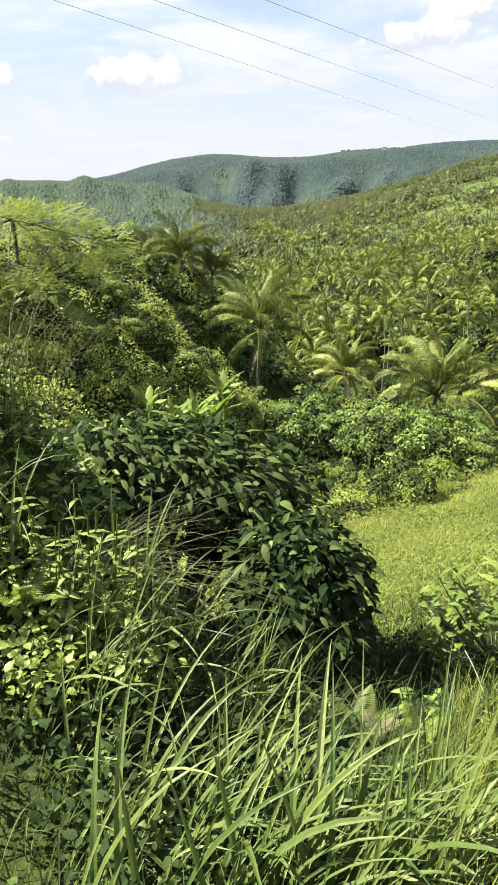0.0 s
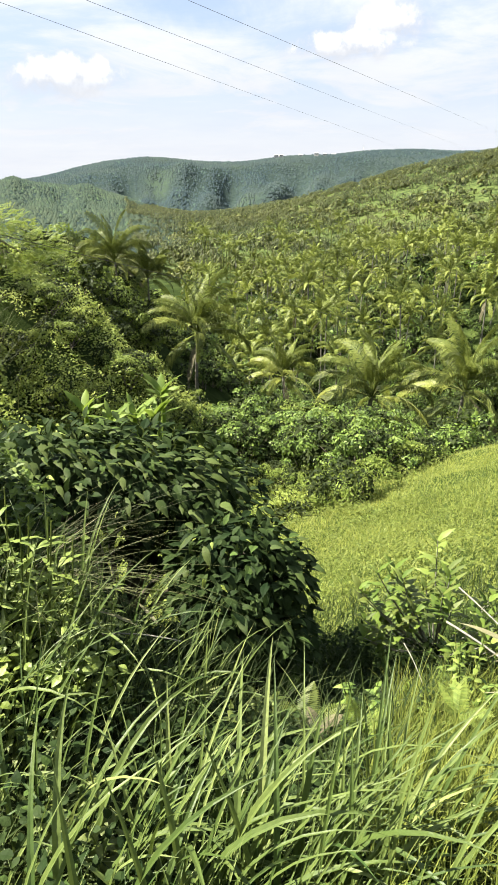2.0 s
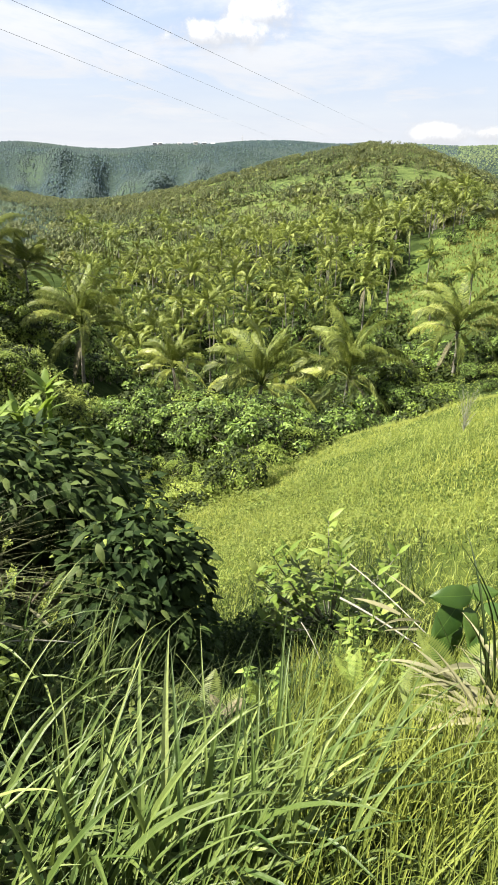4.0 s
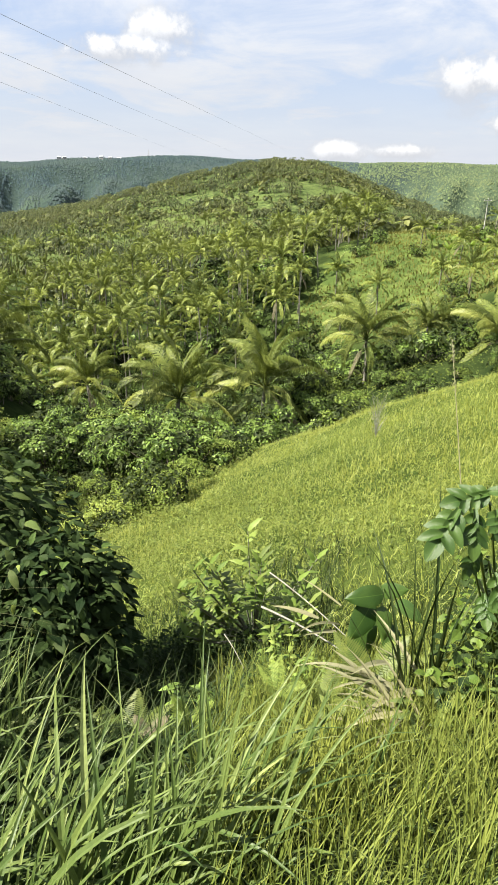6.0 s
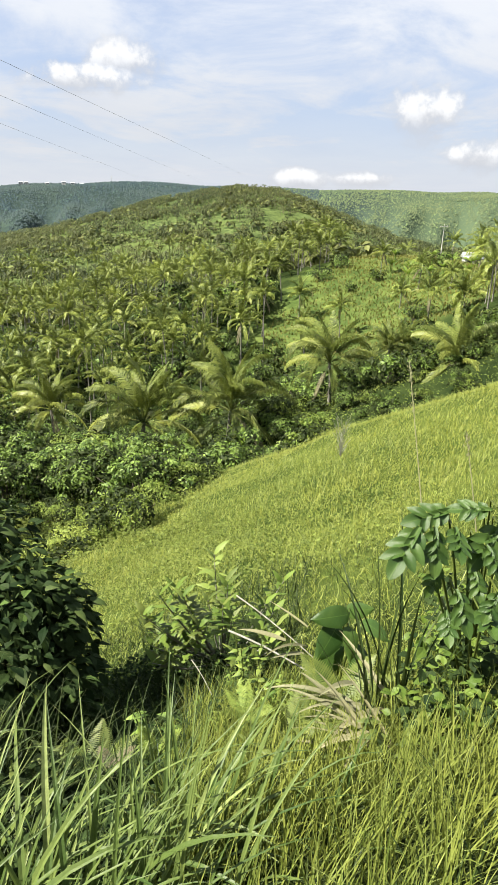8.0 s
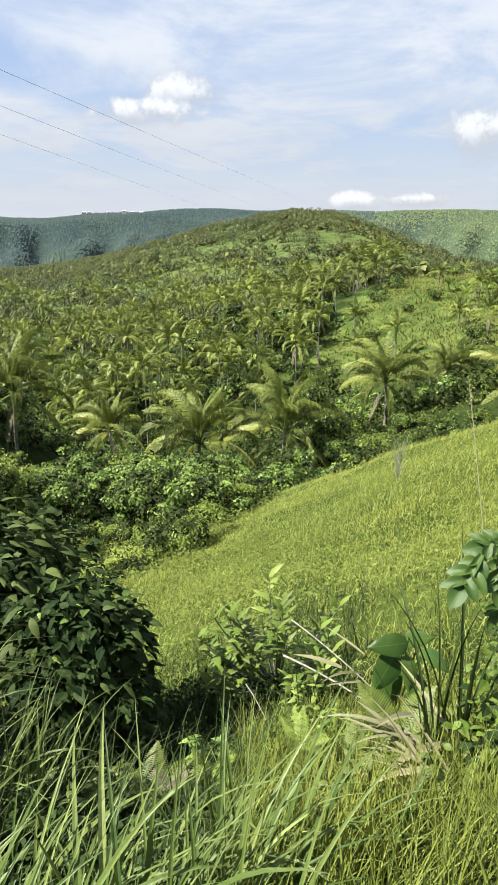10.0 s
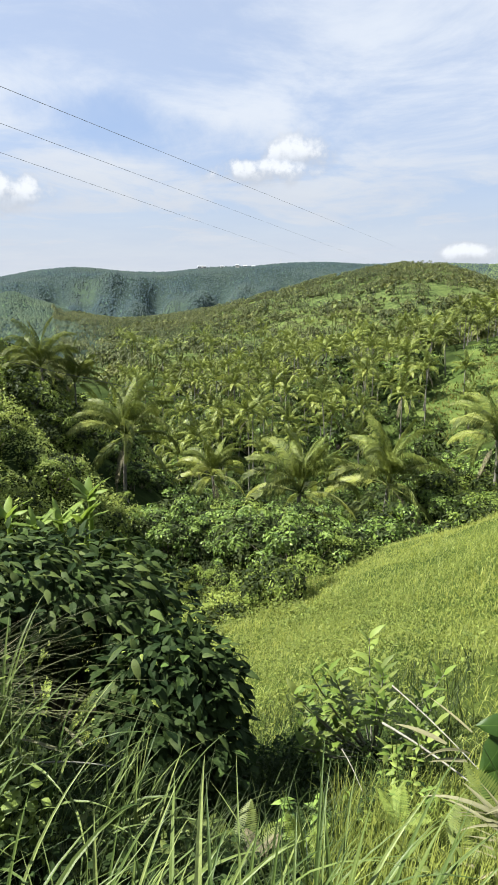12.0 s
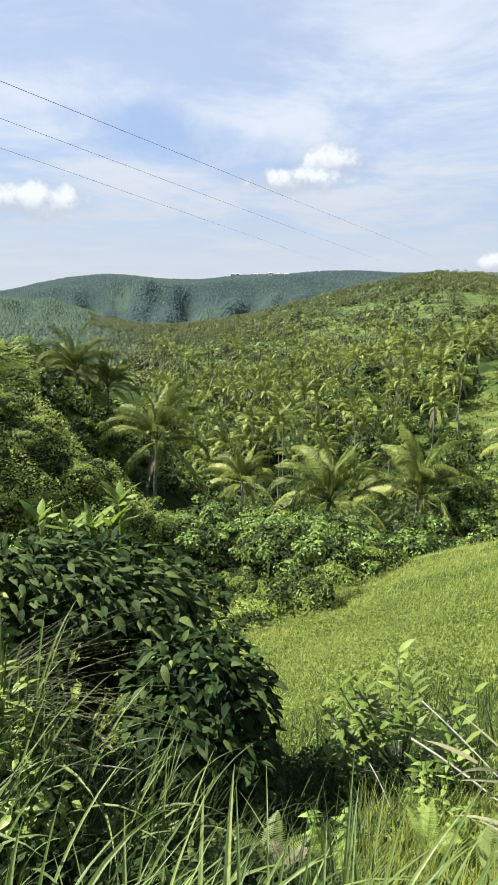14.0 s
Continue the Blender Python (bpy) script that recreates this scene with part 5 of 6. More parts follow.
shrub("shrub", "large broad-leaved shrub hanging over the gully, coloured shaded below and sunlit on top", on_ground(17, 6.7),
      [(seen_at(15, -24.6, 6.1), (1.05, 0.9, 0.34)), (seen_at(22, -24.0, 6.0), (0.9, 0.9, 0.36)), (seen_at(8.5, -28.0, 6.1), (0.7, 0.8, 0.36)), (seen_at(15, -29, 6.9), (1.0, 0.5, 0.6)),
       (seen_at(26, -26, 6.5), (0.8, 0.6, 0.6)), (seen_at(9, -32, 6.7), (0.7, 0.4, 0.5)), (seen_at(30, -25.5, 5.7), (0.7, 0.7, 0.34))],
      160, 4600, 0.145, SHADED_LEAVES, M["dark"], 92, 0.05, tops=LIT_LEAVES, n_top=420, n_tip=40)


# ---- shrub with whorls of lance leaves ----
def whorl_shrub():
    rng = np.random.default_rng(93)
    leaves = [big_leaf_mesh("leaf", "lance", M["herb"], 0), big_leaf_mesh("leaf", "lance", M["whorl"], 1), big_leaf_mesh("leaf", "lance", M["whorl"], 2), big_leaf_mesh("leaf", "lance", M["bright"], 9)]
    base = on_ground(-17, 5.3)
    ob = tagged(new("shrub"), "young shrub with whorls of pointed bright green leaves", "shrub")
    ob.location = base
    tips = [(-16.1, -30.6, 6.2)]
    for _ in range(34):
        tips.append((rng.uniform(-24, -8.5), rng.uniform(-40, -32.5), rng.uniform(5.2, 6.4)))
    for i, (az, el, dist) in enumerate(tips):
        tip = seen_at(az, el, dist) - base
        if tip.z < 0.15:
            tip.z = 0.15
        v, f = tube([p[:] for p in curved((0, 0, 0), tip, -0.06)], np.linspace(0.012, 0.004, 9), 5)
        part("stem", raw_mesh("stem", v, f, M["twig"], True), ob)
        for k in range(10):
            a = k * 2.4 + rng.uniform(-0.3, 0.3)
            q = tip * (1 - 0.035 * k)
            lf = part("leaf", leaves[3] if i == 0 or rng.random() < 0.12 else leaves[rng.integers(3)], ob)
            up = 1.3 if k < 3 else 0.35
            lf.matrix_basis = aim(q, (math.cos(a), math.sin(a), up), rng.uniform(-20, 20), rng.uniform(0.11, 0.19) * (1.3 if i == 0 else 1))


whorl_shrub()


# ---- big-leaved plants on the right ----
def big_leaf_plant(label, base, leaves, dist, seed, kinds):
    """Stalks that each carry one large leaf; a leaf runs from (azimuth, elevation) to (azimuth, elevation)."""
    rng = np.random.default_rng(seed)
    ob = tagged(new("big_leaf_plant"), label, "plant")
    ob.location = base
    for i, (az, el, az2, el2) in enumerate(leaves):
        d = dist + rng.uniform(-0.15, 0.15)
        a, b = seen_at(az, el, d) - base, seen_at(az2, el2, d - rng.uniform(0.02, 0.12)) - base
        node = a + Vector((0.05, 0.10, -0.02))
        pts = curved((0, 0, 0), node, 0.06)[:-1] + [node, a]
        v, f = tube([q[:] for q in pts], np.linspace(0.008, 0.004, len(pts)), 5)
        part("stem", raw_mesh("stem", v, f, M["herb"], True), ob)
        lf = part("leaf", kinds[i % len(kinds)], ob)
        lf.matrix_basis = aim(a, b - a, rng.uniform(-22, 22), (b - a).length * 1.08, (rng.uniform(-0.5, 0.1), -1.0, 0.8))
    return ob


def lobed_leaf_mesh(seed):
    """One deeply lobed leaf along +x, length one: a narrow middle and rounded lobes in pairs."""
    rng = np.random.default_rng(seed)
    pieces = []
    lobes = [(0.62, 0.0, 0.46, 0.15, 0.0)] + [(x, sgn * rng.uniform(46, 60), ln * rng.uniform(0.9, 1.1), 0.10, sgn) for x, ln in ((0.14, 0.32), (0.34, 0.42), (0.54, 0.40)) for sgn in (1, -1)]
    lobes.append((0.0, 0.0, 0.75, 0.075, 0.0))
    t, c = np.meshgrid(np.linspace(0, 1, 8), [-1.0, -0.5, 0.0, 0.5, 1.0], indexing="ij")
    i, j = np.meshgrid(np.arange(7), np.arange(4), indexing="ij")
    f = np.stack([i * 5 + j, (i + 1) * 5 + j, (i + 1) * 5 + j + 1, i * 5 + j + 1], -1).reshape(-1, 4)
    for n, (x, turn, ln, wide, sgn) in enumerate(lobes):
        a = math.radians(turn)
        w = wide * (0.25 + 0.75 * np.sin(np.pi * np.clip(t * 0.82 + 0.10, 0, 1)) ** 0.8) * (1 - t ** 6 * 0.85)
        u, v = t * ln, c * w
        z = 0.05 * np.abs(c) * w / wide - 0.22 * (t * ln) ** 2 * (1.4 if sgn else 1.0) + 0.02 * np.sin(t * 6 + seed) * np.abs(c) - 0.16 * x ** 2 + 0.003 * n
        pieces.append((np.stack([x + u * math.cos(a) - v * math.sin(a), u * math.sin(a) + v * math.cos(a), z], -1).reshape(-1, 3), f))
    return raw_mesh("leaf", *join(pieces), GLOSSY, True)


LOBED = [lobed_leaf_mesh(6), lobed_leaf_mesh(7), lobed_leaf_mesh(8)]
OVAL = [big_leaf_mesh("leaf", "oval", GLOSSY, 8), big_leaf_mesh("leaf", "oval", GLOSSY, 9)]
big_leaf_plant("plant with very large glossy lobed leaves beside the grass", on_ground(-44, 2.9), [(-37.6, -26.5, -35.8, -30.5), (-38.9, -26.3, -39.8, -29.9), (-40.7, -26.0, -42.0, -28.3), (-42.9, -29.1, -44.2, -31.4), (-41.7, -31.1, -43.8, -34.1), (-41.2, -32.9, -42.1, -35.4), (-40.2, -24.6, -36.5, -26.1), (-43.7, -24.0, -40.2, -24.3), (-44.5, -25.0, -43.1, -28.7), (-43.7, -26.9, -45.6, -29.1), (-39.9, -29.3, -39.3, -31.9), (-42.7, -26.6, -41.2, -28.2), (-44.3, -32.2, -46.2, -33.6), (-45.7, -30.4, -45.1, -32.9), (-44.1, -23.6, -46.6, -24.3), (-45.7, -27.1, -47.8, -29.4)], 2.7, 94, LOBED)
big_leaf_plant("low plant with large oval glossy leaves", on_ground(-30.5, 3.6), [(-30.1, -35.7, -28.5, -39.0), (-31.2, -35.9, -32.2, -38.5), (-32.0, -37.2, -33.4, -40.2), (-31.2, -34.9, -27.7, -35.8), (-30.7, -34.7, -33.5, -34.2), (-32.5, -35.3, -35.6, -36.2), (-29.7, -36.6, -29.0, -40.8)], 3.9, 95, OVAL)
# dark leaves imitate the shade beneath the big leaves
leaf_carpet("creepers", 86, -56, -37, 2.2, 4.4, 2600, 0.055, 0.90, M["dark"], "small leaves under the big-leaved plant, coloured dark as its shade")
leaf_carpet("creepers", 90, -56, -37, 2.2, 4.4, 2200, 0.055, 0.90, M["whorl"], "small green leaves under the big-leaved plant")


# ---- leafy stems, ferns, dry leaves ----
def herb_plant(seed, stems, height, size, mat, label):
    rng = np.random.default_rng(seed)
    ob = tagged(new("herb"), label, "plant")
    lf_me = [big_leaf_mesh("leaf", "pointed", mat, seed + i) for i in range(2)]
    for _ in range(stems):
        a = rng.uniform(0, 6.28)
        tip = Vector((math.cos(a) * rng.uniform(0.05, 0.25), math.sin(a) * rng.uniform(0.05, 0.25), height * rng.uniform(0.6, 1.1)))
        root = Vector((tip.x * 0.3, tip.y * 0.3, -0.02))
        pts = curved(root, tip, 0.0)
        v, f = tube([p[:] for p in pts], np.linspace(0.006, 0.003, 9), 5)
        part("stem", raw_mesh("stem", v, f, M["herb"], True), ob)
        for k in range(5):
            q = root.lerp(tip, 0.30 + 0.14 * k)
            for side in (0, math.pi):
                b = a + k * 1.57 + side
                lf = part("leaf", lf_me[k % 2], ob)
                lf.matrix_basis = aim(q, (math.cos(b), math.sin(b), 0.15 - 0.3 * rng.random()), rng.uniform(-15, 15), size * (1.15 - 0.09 * k) * rng.uniform(0.8, 1.15))
    return ob


def herbs():
    kinds = [herb_plant(101, 4, 0.68, 0.082, M["bright"], "light green leafy herb with paired leaves"), herb_plant(102, 4, 0.46, 0.062, M["bright"], "light green leafy herb with paired leaves"),
             herb_plant(103, 4, 0.30, 0.09, M["herb"], "green leafy herb between the grass blades"),
             herb_plant(105, 5, 0.40, 0.08, M["bushC"], "deep green leafy herb on the bank below the shrub")]
    rng = np.random.default_rng(104)
    spots = [(0, 24, 2.7), (0, 21, 2.9), (1, 26, 2.5), (1, 19, 2.7), (0, 28, 2.8), (1, 23, 2.35), (1, -24, 3.3), (0, -21, 3.6), (1, -19, 3.2), (1, -26, 3.1), (1, -14, 3.6), (2, -22, 2.4), (2, -28, 2.2),
             (2, 6, 2.2), (2, 2, 2.7), (2, -42, 2.4), (2, -39, 2.2), (0, 31.5, 2.75), (1, 29.5, 2.65), (0, 33.0, 2.9), (1, 30.5, 2.95), (0, 28.5, 3.0), (1, 27.0, 2.95), (0, 25.5, 2.9), (0, 22.5, 2.6), (1, 20.5, 2.5), (0, 26.5, 2.7), (1, 18, 2.6), (0, 19.5, 2.95), (1, 24.5, 2.45), (2, 27, 1.8), (2, 21, 1.6), (2, 29, 2.2), (1, 16, 3.3)]
    spots += [(3, -11 - 2.0 * i, 3.2 + 1.9 * ((i * 0.618) % 1)) for i in range(7)]
    first = set()
    for kind, az, r in spots:
        m = Matrix.Translation(on_ground(az, r)) @ pose(0, 0, 0, 0, 0, rng.uniform(0, 360)) @ Matrix.Scale(rng.uniform(0.8, 1.15), 4)
        ob = copy_thing(kinds[kind], m) if kind in first else kinds[kind]
        ob.matrix_basis = m
        ob["group"] = "herbs on the bank"
        first.add(kind)


herbs()


def fern_frond(seed, mat):
    n = 18
    s = np.linspace(0, 1, n)
    z = 0.55 * s - 0.45 * s ** 2
    spine = np.stack([s, 0.02 * np.sin(3 * s), z], -1)
    rv, rf = tube(spine, np.linspace(0.008, 0.002, n), 3)
    q = np.repeat(np.linspace(0.12, 0.99, 24), 2)
    side = np.tile([1.0, -1.0], 24)
    at = np.stack([np.interp(q, s, spine[:, i]) for i in range(3)], -1)
    ll = 0.26 * np.sin(np.pi * np.clip(q * 0.75 + 0.25, 0, 1)) + 0.015
    d = np.stack([np.full(len(q), 0.35), side, np.full(len(q), -0.12)], -1)
    w = np.array([0.017, 0, 0.004])
    mid, tip = at + d * (ll * 0.6)[:, None], at + d * ll[:, None]
    v = np.stack([at - w * 0.6, at + w * 0.6, mid + w, mid - w, tip], 1).reshape(-1, 3)
    o = (np.arange(len(q)) * 5)[:, None] + len(rv)
    return raw_mesh("frond", np.concatenate([rv, v]), [np.concatenate([rf, o + np.array([[0, 1, 2, 3]])]), o + np.array([[3, 2, 4]])], mat)


def ferns():
    rng = np.random.default_rng(111)
    green, dry, gold = fern_frond(1, M["herb"]), fern_frond(2, M["frond_d"]), fern_frond(3, M["bright"])
    for az, r, size, me, n, lift, label in (
            (-5.0, 2.62, 0.17, dry, 5, 0.15, "small half-dry fern standing in the grass"), (-3.4, 2.7, 0.30, green, 5, 0.1, "small green fern in the grass"),
            (-10, 2.8, 0.24, gold, 4, 0.1, "small yellow-green fern on the bank"), (-20.5, 3.1, 0.22, gold, 5, 0.2, "yellow-green fern on the bank"), (-31.5, 2.75, 0.34, green, 6, 0.25, "green fern below the big leaves"),
            (-27, 2.6, 0.3, green, 5, 0.1, "green fern in the grass"), (33, 2.75, 0.24, gold, 4, 0.25, "yellow fern frond above the bank grass"), (13, 2.4, 0.32, green, 5, 0.1, "green fern in the grass")):
        ob = tagged(new("fern"), label, "fern")
        for k in range(n):
            fr = part("frond", me, ob)
            fr.matrix_basis = pose(0, 0, 0, rng.uniform(-15, 15), rng.uniform(-50, -5), k * 360 / n + rng.uniform(-25, 25))
        place(ob, az, r, size, rng.uniform(0, 360), lift)


ferns()


def dry_leaves():
    rng = np.random.default_rng(121)
    for az, el, dist, n, length in ((-35.2, -43.0, 3.45, 9, 0.55), (-36.5, -45.0, 3.2, 8, 0.45), (-33, -41.5, 3.6, 5, 0.45), (-26, -38, 4.2, 4, 0.4), (14.8, -39.6, 3.6, 2, 0.3)):
        base = np.array(seen_at(az, el, dist)) + rng.normal(size=(n, 3)) * 0.06
        v, f = blades(rng, base, rng.normal(2.6, 0.8, n), rng.uniform(0.9, 1.5, n), rng.uniform(0.2, 1.2, n), rng.uniform(0.6, 1.0, n) * length, rng.uniform(0.02, 0.05, n), 7)
        ob = tagged(new("dry_leaf_bunch"), "bunch of dry straw-coloured leaves caught in the grass", "dry leaves")
        part("tuft", raw_mesh("tuft", v, f, M["straw"]), ob, kind="stuff")


dry_leaves()


def stick(label, a, b, thick, mat="twig", sag=0.02):
    v, f = tube([p[:] for p in curved(a, b, sag)], np.linspace(thick, thick * 0.5, 9), 6)
    return tagged(new("stick", raw_mesh("stick", v, f, M[mat], True)), label, "stick")


stick("pale bare stick lying across the dark shrub", seen_at(19.4, -38.6, 3.6), seen_at(11.0, -40.2, 3.5), 0.006)
stick("pale leaning stem in front of the whorled shrub", seen_at(-18.0, -37.2, 5.2), seen_at(-27.5, -40.2, 4.4), 0.010)
stick("pale leaning stem in front of the whorled shrub", seen_at(-18.7, -34.2, 5.4), seen_at(-27.9, -39.1, 4.6), 0.007)
stick("thin pale stem in the grass", seen_at(-13.9, -39.6, 5.2), seen_at(-16.3, -42.4, 4.8), 0.005)


def seed_stalk(label, a, b, seed):
    rng = np.random.default_rng(seed)
    ob = tagged(new("seed_stalk"), label, "grass")
    a, b = Vector(a), Vector(b)
    ob.location = a
    v, f = tube([p[:] for p in curved((0, 0, 0), b - a, 0.01)], np.linspace(0.0032, 0.0014, 9), 5)
    part("stalk", raw_mesh("stalk", v, f, M["straw"], True), ob)
    n = 40
    t = rng.uniform(0.72, 1, n)
    p = np.array([(b - a) * q for q in t]) + rng.normal(size=(n, 3)) * 0.006
    fr = frames_from(np.tile(np.array((b - a).normalized()), (n, 1)) + rng.normal(size=(n, 3)) * 0.4, unit_rows(rng, n)) * 0.016
    v, f = scatter(LEAF[0], LEAF[1], fr, p)
    part("seed_head", raw_mesh("seed_head", v, f, M["straw"]), ob, kind="stuff")


seed_stalk("tall dry grass stalk rising above the bank", seen_at(-38.2, -28.5, 3.0), seen_at(-34.4, -12.2, 3.1), 131)
seed_stalk("leaning dry grass stalk above the bank", seen_at(-42.5, -26, 3.0), seen_at(-40.2, -18.0, 3.1), 132)


def dead_shrub():
    """Grey leafless twigs in the field."""
    rng = np.random.default_rng(141)
    base = seen_at(-27.8, -23.0, 17)
    base.z = float(ground_height(base.x, base.y))
    ob = tagged(new("dead_shrub"), "grey leafless twiggy shrub in the field grass", "shrub")
    ob.location = base
    pale = solid_material("bleached_twig", (0.34, 0.33, 0.28), (0.52, 0.51, 0.45), 14.0)
    for _ in range(60):
        a, h = rng.uniform(0, 6.28), rng.uniform(0.25, 1.3)
        low = Vector((0.1 * math.cos(a * 3), 0.1 * math.sin(a * 3), 1)) * h * rng.uniform(0.1, 0.75)
        tip = Vector((math.cos(a) * rng.uniform(0.1, 0.36), math.sin(a) * rng.uniform(0.1, 0.36), h))
        v, f = tube([p[:] for p in curved(low, tip, 0.03)], np.linspace(0.0045, 0.0025, 9), 3)
        part("twig", raw_mesh("twig", v, f, pale, True), ob)


dead_shrub()


# ---- feathery trees ----
def feather_tree(label, base, trunk_h, lobes, leaves, size, seed, thick=0.14):
    rng = np.random.default_rng(seed)
    ob = tagged(new("tree"), label, "tree")
    ob.location = base
    fork = Vector((0.1, 0, trunk_h))
    v, f = tube([p[:] for p in curved((0, 0, -0.2), fork, 0.0)], np.linspace(thick, thick * 0.7, 9), 8)
    part("trunk", raw_mesh("trunk", v, f, M["bark"], True), ob)
    for c, rad in lobes:
        tip = Vector(c) - base
        v, f = tube([p[:] for p in curved(fork, tip, 0.08 * tip.length)], np.linspace(thick * 0.55, thick * 0.08, 9), 6)
        part("limb", raw_mesh("limb", v, f, M["bark"], True), ob)
        for _ in range(3):
            t2 = tip + Vector(rng.normal(size=3) * np.array(rad) * 0.6)
            v, f = tube([p[:] for p in curved(fork.lerp(tip, 0.6), t2, 0.05)], np.linspace(thick * 0.25, thick * 0.05, 9), 5)
            part("limb", raw_mesh("limb", v, f, M["bark"], True), ob)
    # sprays: each a thin twig with pairs of small leaflets
    k = 7
    tv, tf = [], []
    for i in range(k):
        x = 0.15 + 0.85 * i / (k - 1)
        for sgn in (1, -1):
            o = len(tv)
            ln = 0.30 * math.sin(math.pi * (0.25 + 0.7 * i / (k - 1)))
            tv += [[x, 0, 0], [x + 0.085, sgn * ln * 0.5, -0.02], [x + 0.06, sgn * ln, -0.09], [x - 0.02, sgn * ln * 0.5, -0.02]]
            tf += [[o, o + 1, o + 2, o + 3]]
    vols = np.array([r[0] * r[2] for _, r in lobes])
    pick = rng.choice(len(lobes), leaves, p=vols / vols.sum())
    d = unit_rows(rng, leaves)
    d[:, 2] = np.where(d[:, 2] < -0.3, -d[:, 2], d[:, 2])
    p = np.array([np.array(l[0]) for l in lobes])[pick] - np.array(base) + d * np.array([l[1] for l in lobes])[pick] * (1 - 0.45 * rng.random((leaves, 1)) ** 1.6)
    hd = d + unit_rows(rng, leaves) * 0.7
    hd[:, 2] = hd[:, 2] * 0.5 - 0.1
    fr = frames_from(hd, unit_rows(rng, leaves) * 0.4 + [0, 0, 0.7] + np.array(TO_SUN) * 0.7) * (size * rng.uniform(0.7, 1.3, leaves))[:, None, None]
    v, f = scatter(np.array(tv), np.array(tf), fr, p)
    part("crown", raw_mesh("crown", v, f, M["feather"]), ob, kind="stuff")


feather_tree("wide tree with fine feathery yellow-green leaves", on_ground(28, 23), 3.0,
             [(seen_at(31, -3.6, 22), (2.6, 2.2, 0.9)), (seen_at(26, -3.8, 23), (2.2, 2, 0.8)), (seen_at(22.5, -5.4, 23), (1.6, 1.6, 0.7)), (seen_at(24.5, -7.6, 22), (1.7, 1.6, 0.6)),
              (seen_at(33, -6.5, 22), (1.6, 1.5, 0.7)), (seen_at(20.2, -7.2, 23), (0.9, 1.0, 0.5)), (seen_at(29, -8.5, 20.5), (1.9, 1.4, 0.4))],
             2300, 0.32, 151, 0.08)
feather_tree("small tree with fine pale foliage on the gully floor", on_ground(-5.6, 23.5), 0.7,
             [(seen_at(-6.4, -26.6, 26), (0.8, 0.8, 0.45)), (seen_at(-4.2, -27.0, 26), (0.8, 0.8, 0.45)), (seen_at(-5.4, -25.9, 26.3), (1.0, 0.8, 0.5))], 1300, 0.2, 152, 0.07)


# ---- banana plants ----
def banana_plant(label, loc, height, n, size, seed, mes=None):
    rng = np.random.default_rng(seed)
    ob = tagged(new("banana_plant"), label, "plant")
    ob.location = loc
    v, f = tube([p[:] for p in curved((0, 0, -0.1), (0.05, 0, height), 0)], np.linspace(0.11, 0.06, 9), 8)
    part("stem", raw_mesh("stem", v, f, M["banana"], True), ob)
    mes = mes or [big_leaf_mesh("leaf", "paddle", M["banana"], seed + i) for i in range(3)]
    for k in range(n):
        a = k * 2.4 + rng.uniform(-0.3, 0.3)
        lf = part("leaf", mes[k % 3], ob)
        lf.matrix_basis = aim((0, 0, height * rng.uniform(0.9, 1.0)), (math.cos(a), math.sin(a), 0.3 + 1.3 * rng.random()), rng.uniform(-40, 40), size * rng.uniform(0.75, 1.1))


for az, el, dist, n, size in ((14.0, -20.0, 17, 9, 0.85), (16.2, -20.2, 16.4, 9, 0.7), (11.8, -20.0, 16.6, 9, 0.75), (11.2, -18.0, 19.5, 8, 0.9), (18.4, -19.2, 17, 7, 0.8), (-14.3, -22.4, 40, 6, 1.9), (-18.0, -20.6, 42, 6, 1.8), (-36.6, -14.6, 50, 6, 1.5), (-38.2, -13.8, 52, 6, 1.6)):
    p = seen_at(az, el, dist)
    g = float(ground_height(p.x, p.y))
    banana_plant("banana plant with broad upright green leaves in the thicket", Vector((p.x, p.y, g)), max(p.z - g, 0.4), n, size, int(200 + dist * 3 + az))


GROVE_LEAVES = [big_leaf_mesh("leaf", "paddle", M["banana"], 260 + i) for i in range(3)]
for i in range(16):
    az, r = -30.5 - 0.6 * i + 0.4 * math.sin(i * 2.3), 112 + 8 * math.sin(i * 1.7)
    banana_plant("banana plant with broad leaves along the knoll crest", on_ground(az, r, 0.1), 1.6 + 0.6 * math.sin(i * 3.1), 9, 1.6, 260 + i, GROVE_LEAVES)


# ---- cables, pole, buildings far off ----
def cable(label, a, b, thick, mat="cable"):
    v, f = tube([p[:] for p in curved(a, b, 0.0, 24)], np.full(24, thick), 6)
    tagged(new("cable", raw_mesh("cable", v, f, M[mat], True)), label, "cable", "cables over the valley")


for near, far in (((22.28, 11.77), (-10.7, 1.42)), ((14.92, 11.85), (-14.5, 1.74)), ((6.51, 11.72), (-18.26, 2.2))):
    a, b = seen_at(*near, 32), seen_at(*far, 360)
    cable("thin dark power line strung over the valley", a + (a - b) * 0.08, b, 0.009)
cable("black cable running past the trees into the valley", seen_at(28.63, -2.8, 16) + (seen_at(28.63, -2.8, 16) - seen_at(-12.31, -13.12, 58)) * 0.12, seen_at(-12.31, -13.12, 58), 0.009, "rubber")


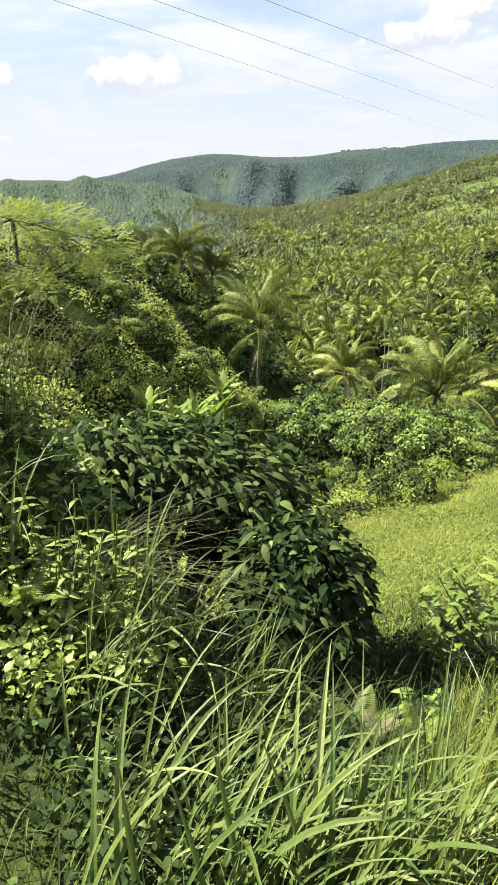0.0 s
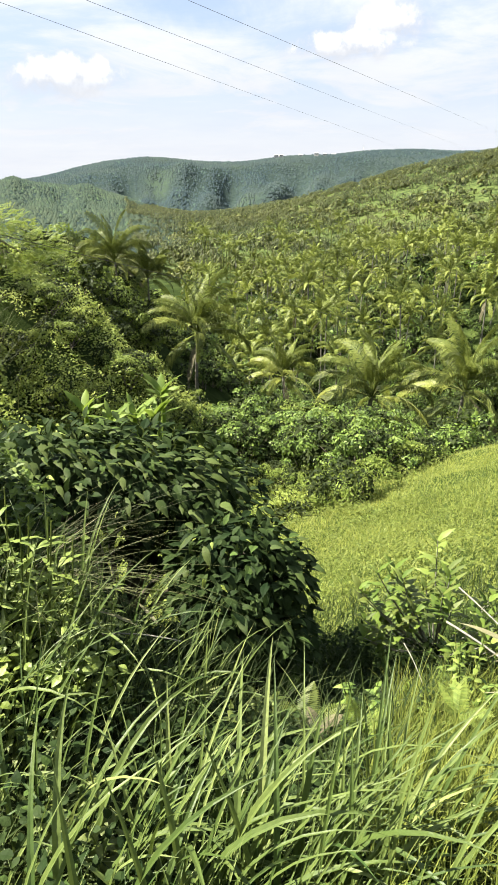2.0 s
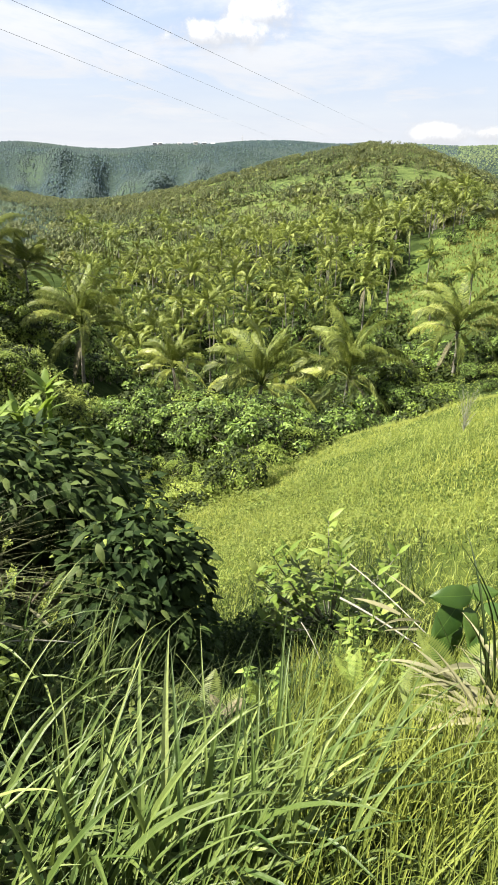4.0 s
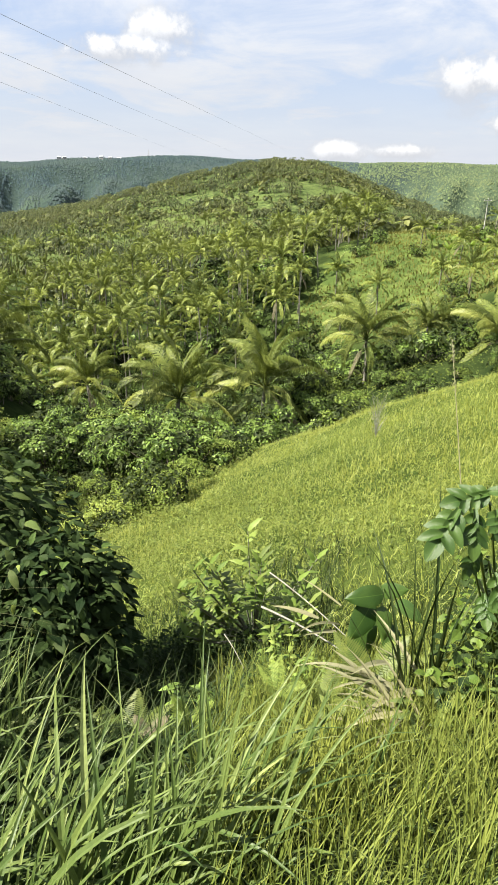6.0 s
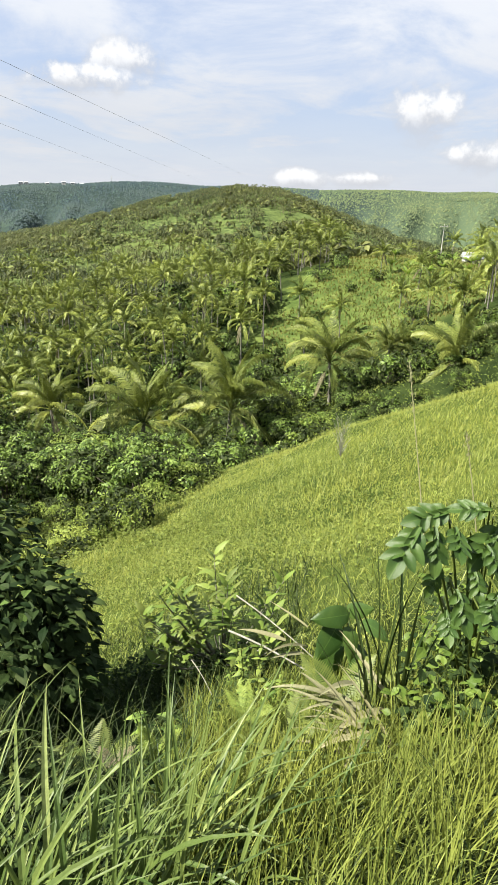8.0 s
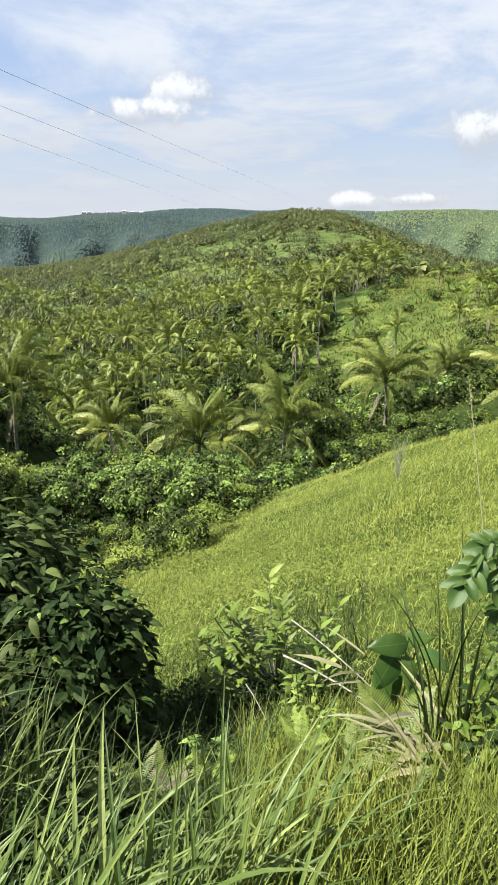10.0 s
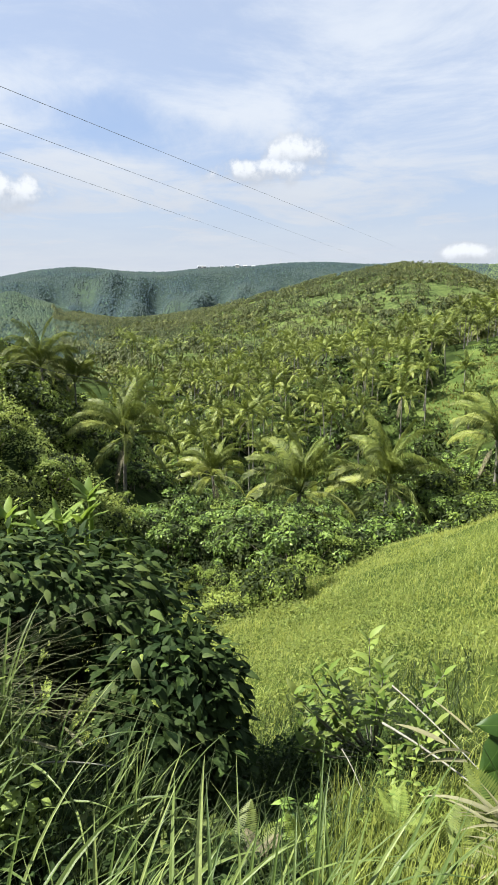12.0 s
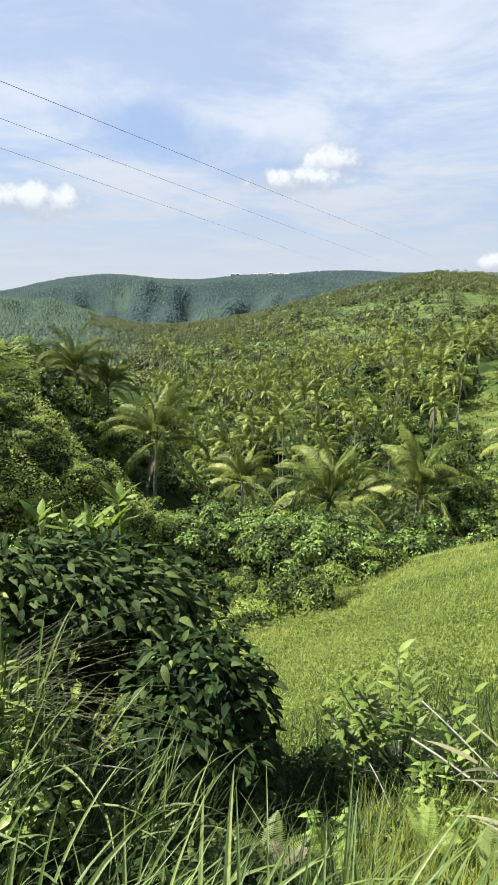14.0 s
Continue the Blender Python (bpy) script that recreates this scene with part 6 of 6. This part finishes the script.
def utility_pole():
    top = seen_at(-34.5, -1.0, 125)
    g = float(ground_height(top.x, top.y)) - 0.3
    ob = tagged(new("utility_pole"), "pale utility pole with a crossarm above the palms", "pole")
    ob.location = (top.x, top.y, g)
    h = top.z - g
    v, f = tube([(0, 0, 0), (0, 0, h * 0.5), (0, 0, h)], [0.10, 0.08, 0.06], 8)
    part("post", raw_mesh("post", v, f, M["concrete"], True), ob)
    v, f = tube([(-0.8, 0, h - 0.4), (0, 0, h - 0.4), (0.8, 0, h - 0.4)], [0.05, 0.05, 0.05], 4)
    part("crossarm", raw_mesh("crossarm", v, f, M["concrete"]), ob)
    for x in (-0.7, 0, 0.7):
        v, f = tube([(x, 0, h - 0.35), (x, 0, h - 0.1)], [0.03, 0.04], 6)
        part("insulator", raw_mesh("insulator", v, f, M["concrete"], True), ob)


utility_pole()


def box_bm(x0, x1, y0, y1, z0, z1):
    v = np.array([[x, y, z] for z in (z0, z1) for y in (y0, y1) for x in (x0, x1)], float)
    f = np.array([[0, 2, 3, 1], [4, 5, 7, 6], [0, 1, 5, 4], [2, 6, 7, 3], [0, 4, 6, 2], [1, 3, 7, 5]])
    return v, f


def house(label, az, el, dist, w, d, h, seed):
    """A small far house: walls, pitched sheet roof, windows and a door."""
    p = seen_at(az, el, dist)
    g = float(ground_height(p.x, p.y)) - 0.3
    ob = tagged(new("house"), label, "house")
    ob.matrix_basis = Matrix.Translation((p.x, p.y, g)) @ pose(0, 0, 0, 0, 0, az + 12 * math.sin(seed))
    base = max(p.z - g - h, 0)
    part("wall", raw_mesh("wall", *box_bm(-w / 2, w / 2, -d / 2, d / 2, 0, base + h), M["plaster"]), ob)
    z = base + h
    v = np.array([[-w / 2 - .4, -d / 2 - .4, z], [w / 2 + .4, -d / 2 - .4, z], [w / 2 + .4, d / 2 + .4, z], [-w / 2 - .4, d / 2 + .4, z], [-w / 2 - .4, 0, z + d * .28], [w / 2 + .4, 0, z + d * .28]])
    me = raw_mesh("roof", v, [np.array([[0, 1, 5, 4], [2, 3, 4, 5], [0, 3, 2, 1]]), np.array([[0, 4, 3], [1, 2, 5]])], M["tin"])
    part("roof", me, ob, "pale metal sheet roof")
    for x in (-0.3, 0.3):
        part("window", raw_mesh("window", *box_bm(x * w - .5, x * w + .5, -d / 2 - .03, -d / 2 + .02, base + h * .4, base + h * .75), M["gap"]), ob)
    part("door", raw_mesh("door", *box_bm(-.45, .45, -d / 2 - .03, -d / 2 + .02, base, base + min(2.0, h * .7)), M["gap"]), ob)


house("small house with a pale sheet roof among the palms", -37.3, -3.5, 150, 5, 4, 2.2, 1)
house("small house with a pale sheet roof among the palms", -39.2, -3.6, 155, 5, 4, 2.2, 2)
for i, (az, el) in enumerate(((0.4, 1.40), (-2.9, 1.5), (-3.6, 1.45), (-4.3, 1.4), (0.0, 1.4), (-1.6, 1.4))):
    house("pale house on the crest of the distant ridge", az, el, 1690, 9, 7, 3.5 if i else 6, 10 + i)


def mast():
    p = seen_at(-6.7, 2.05, 1720)
    g = float(ground_height(p.x, p.y))
    ob = tagged(new("radio_mast"), "thin radio mast on the distant ridge", "mast")
    ob.location = (p.x, p.y, g)
    h = max(p.z - g, 12)
    for k in range(3):
        a = k * 2.09
        v, f = tube([(1.2 * math.cos(a), 1.2 * math.sin(a), -2), (0.25 * math.cos(a), 0.25 * math.sin(a), h)], [0.25, 0.18], 4)
        part("leg", raw_mesh("leg", v, f, M["concrete"]), ob)


mast()
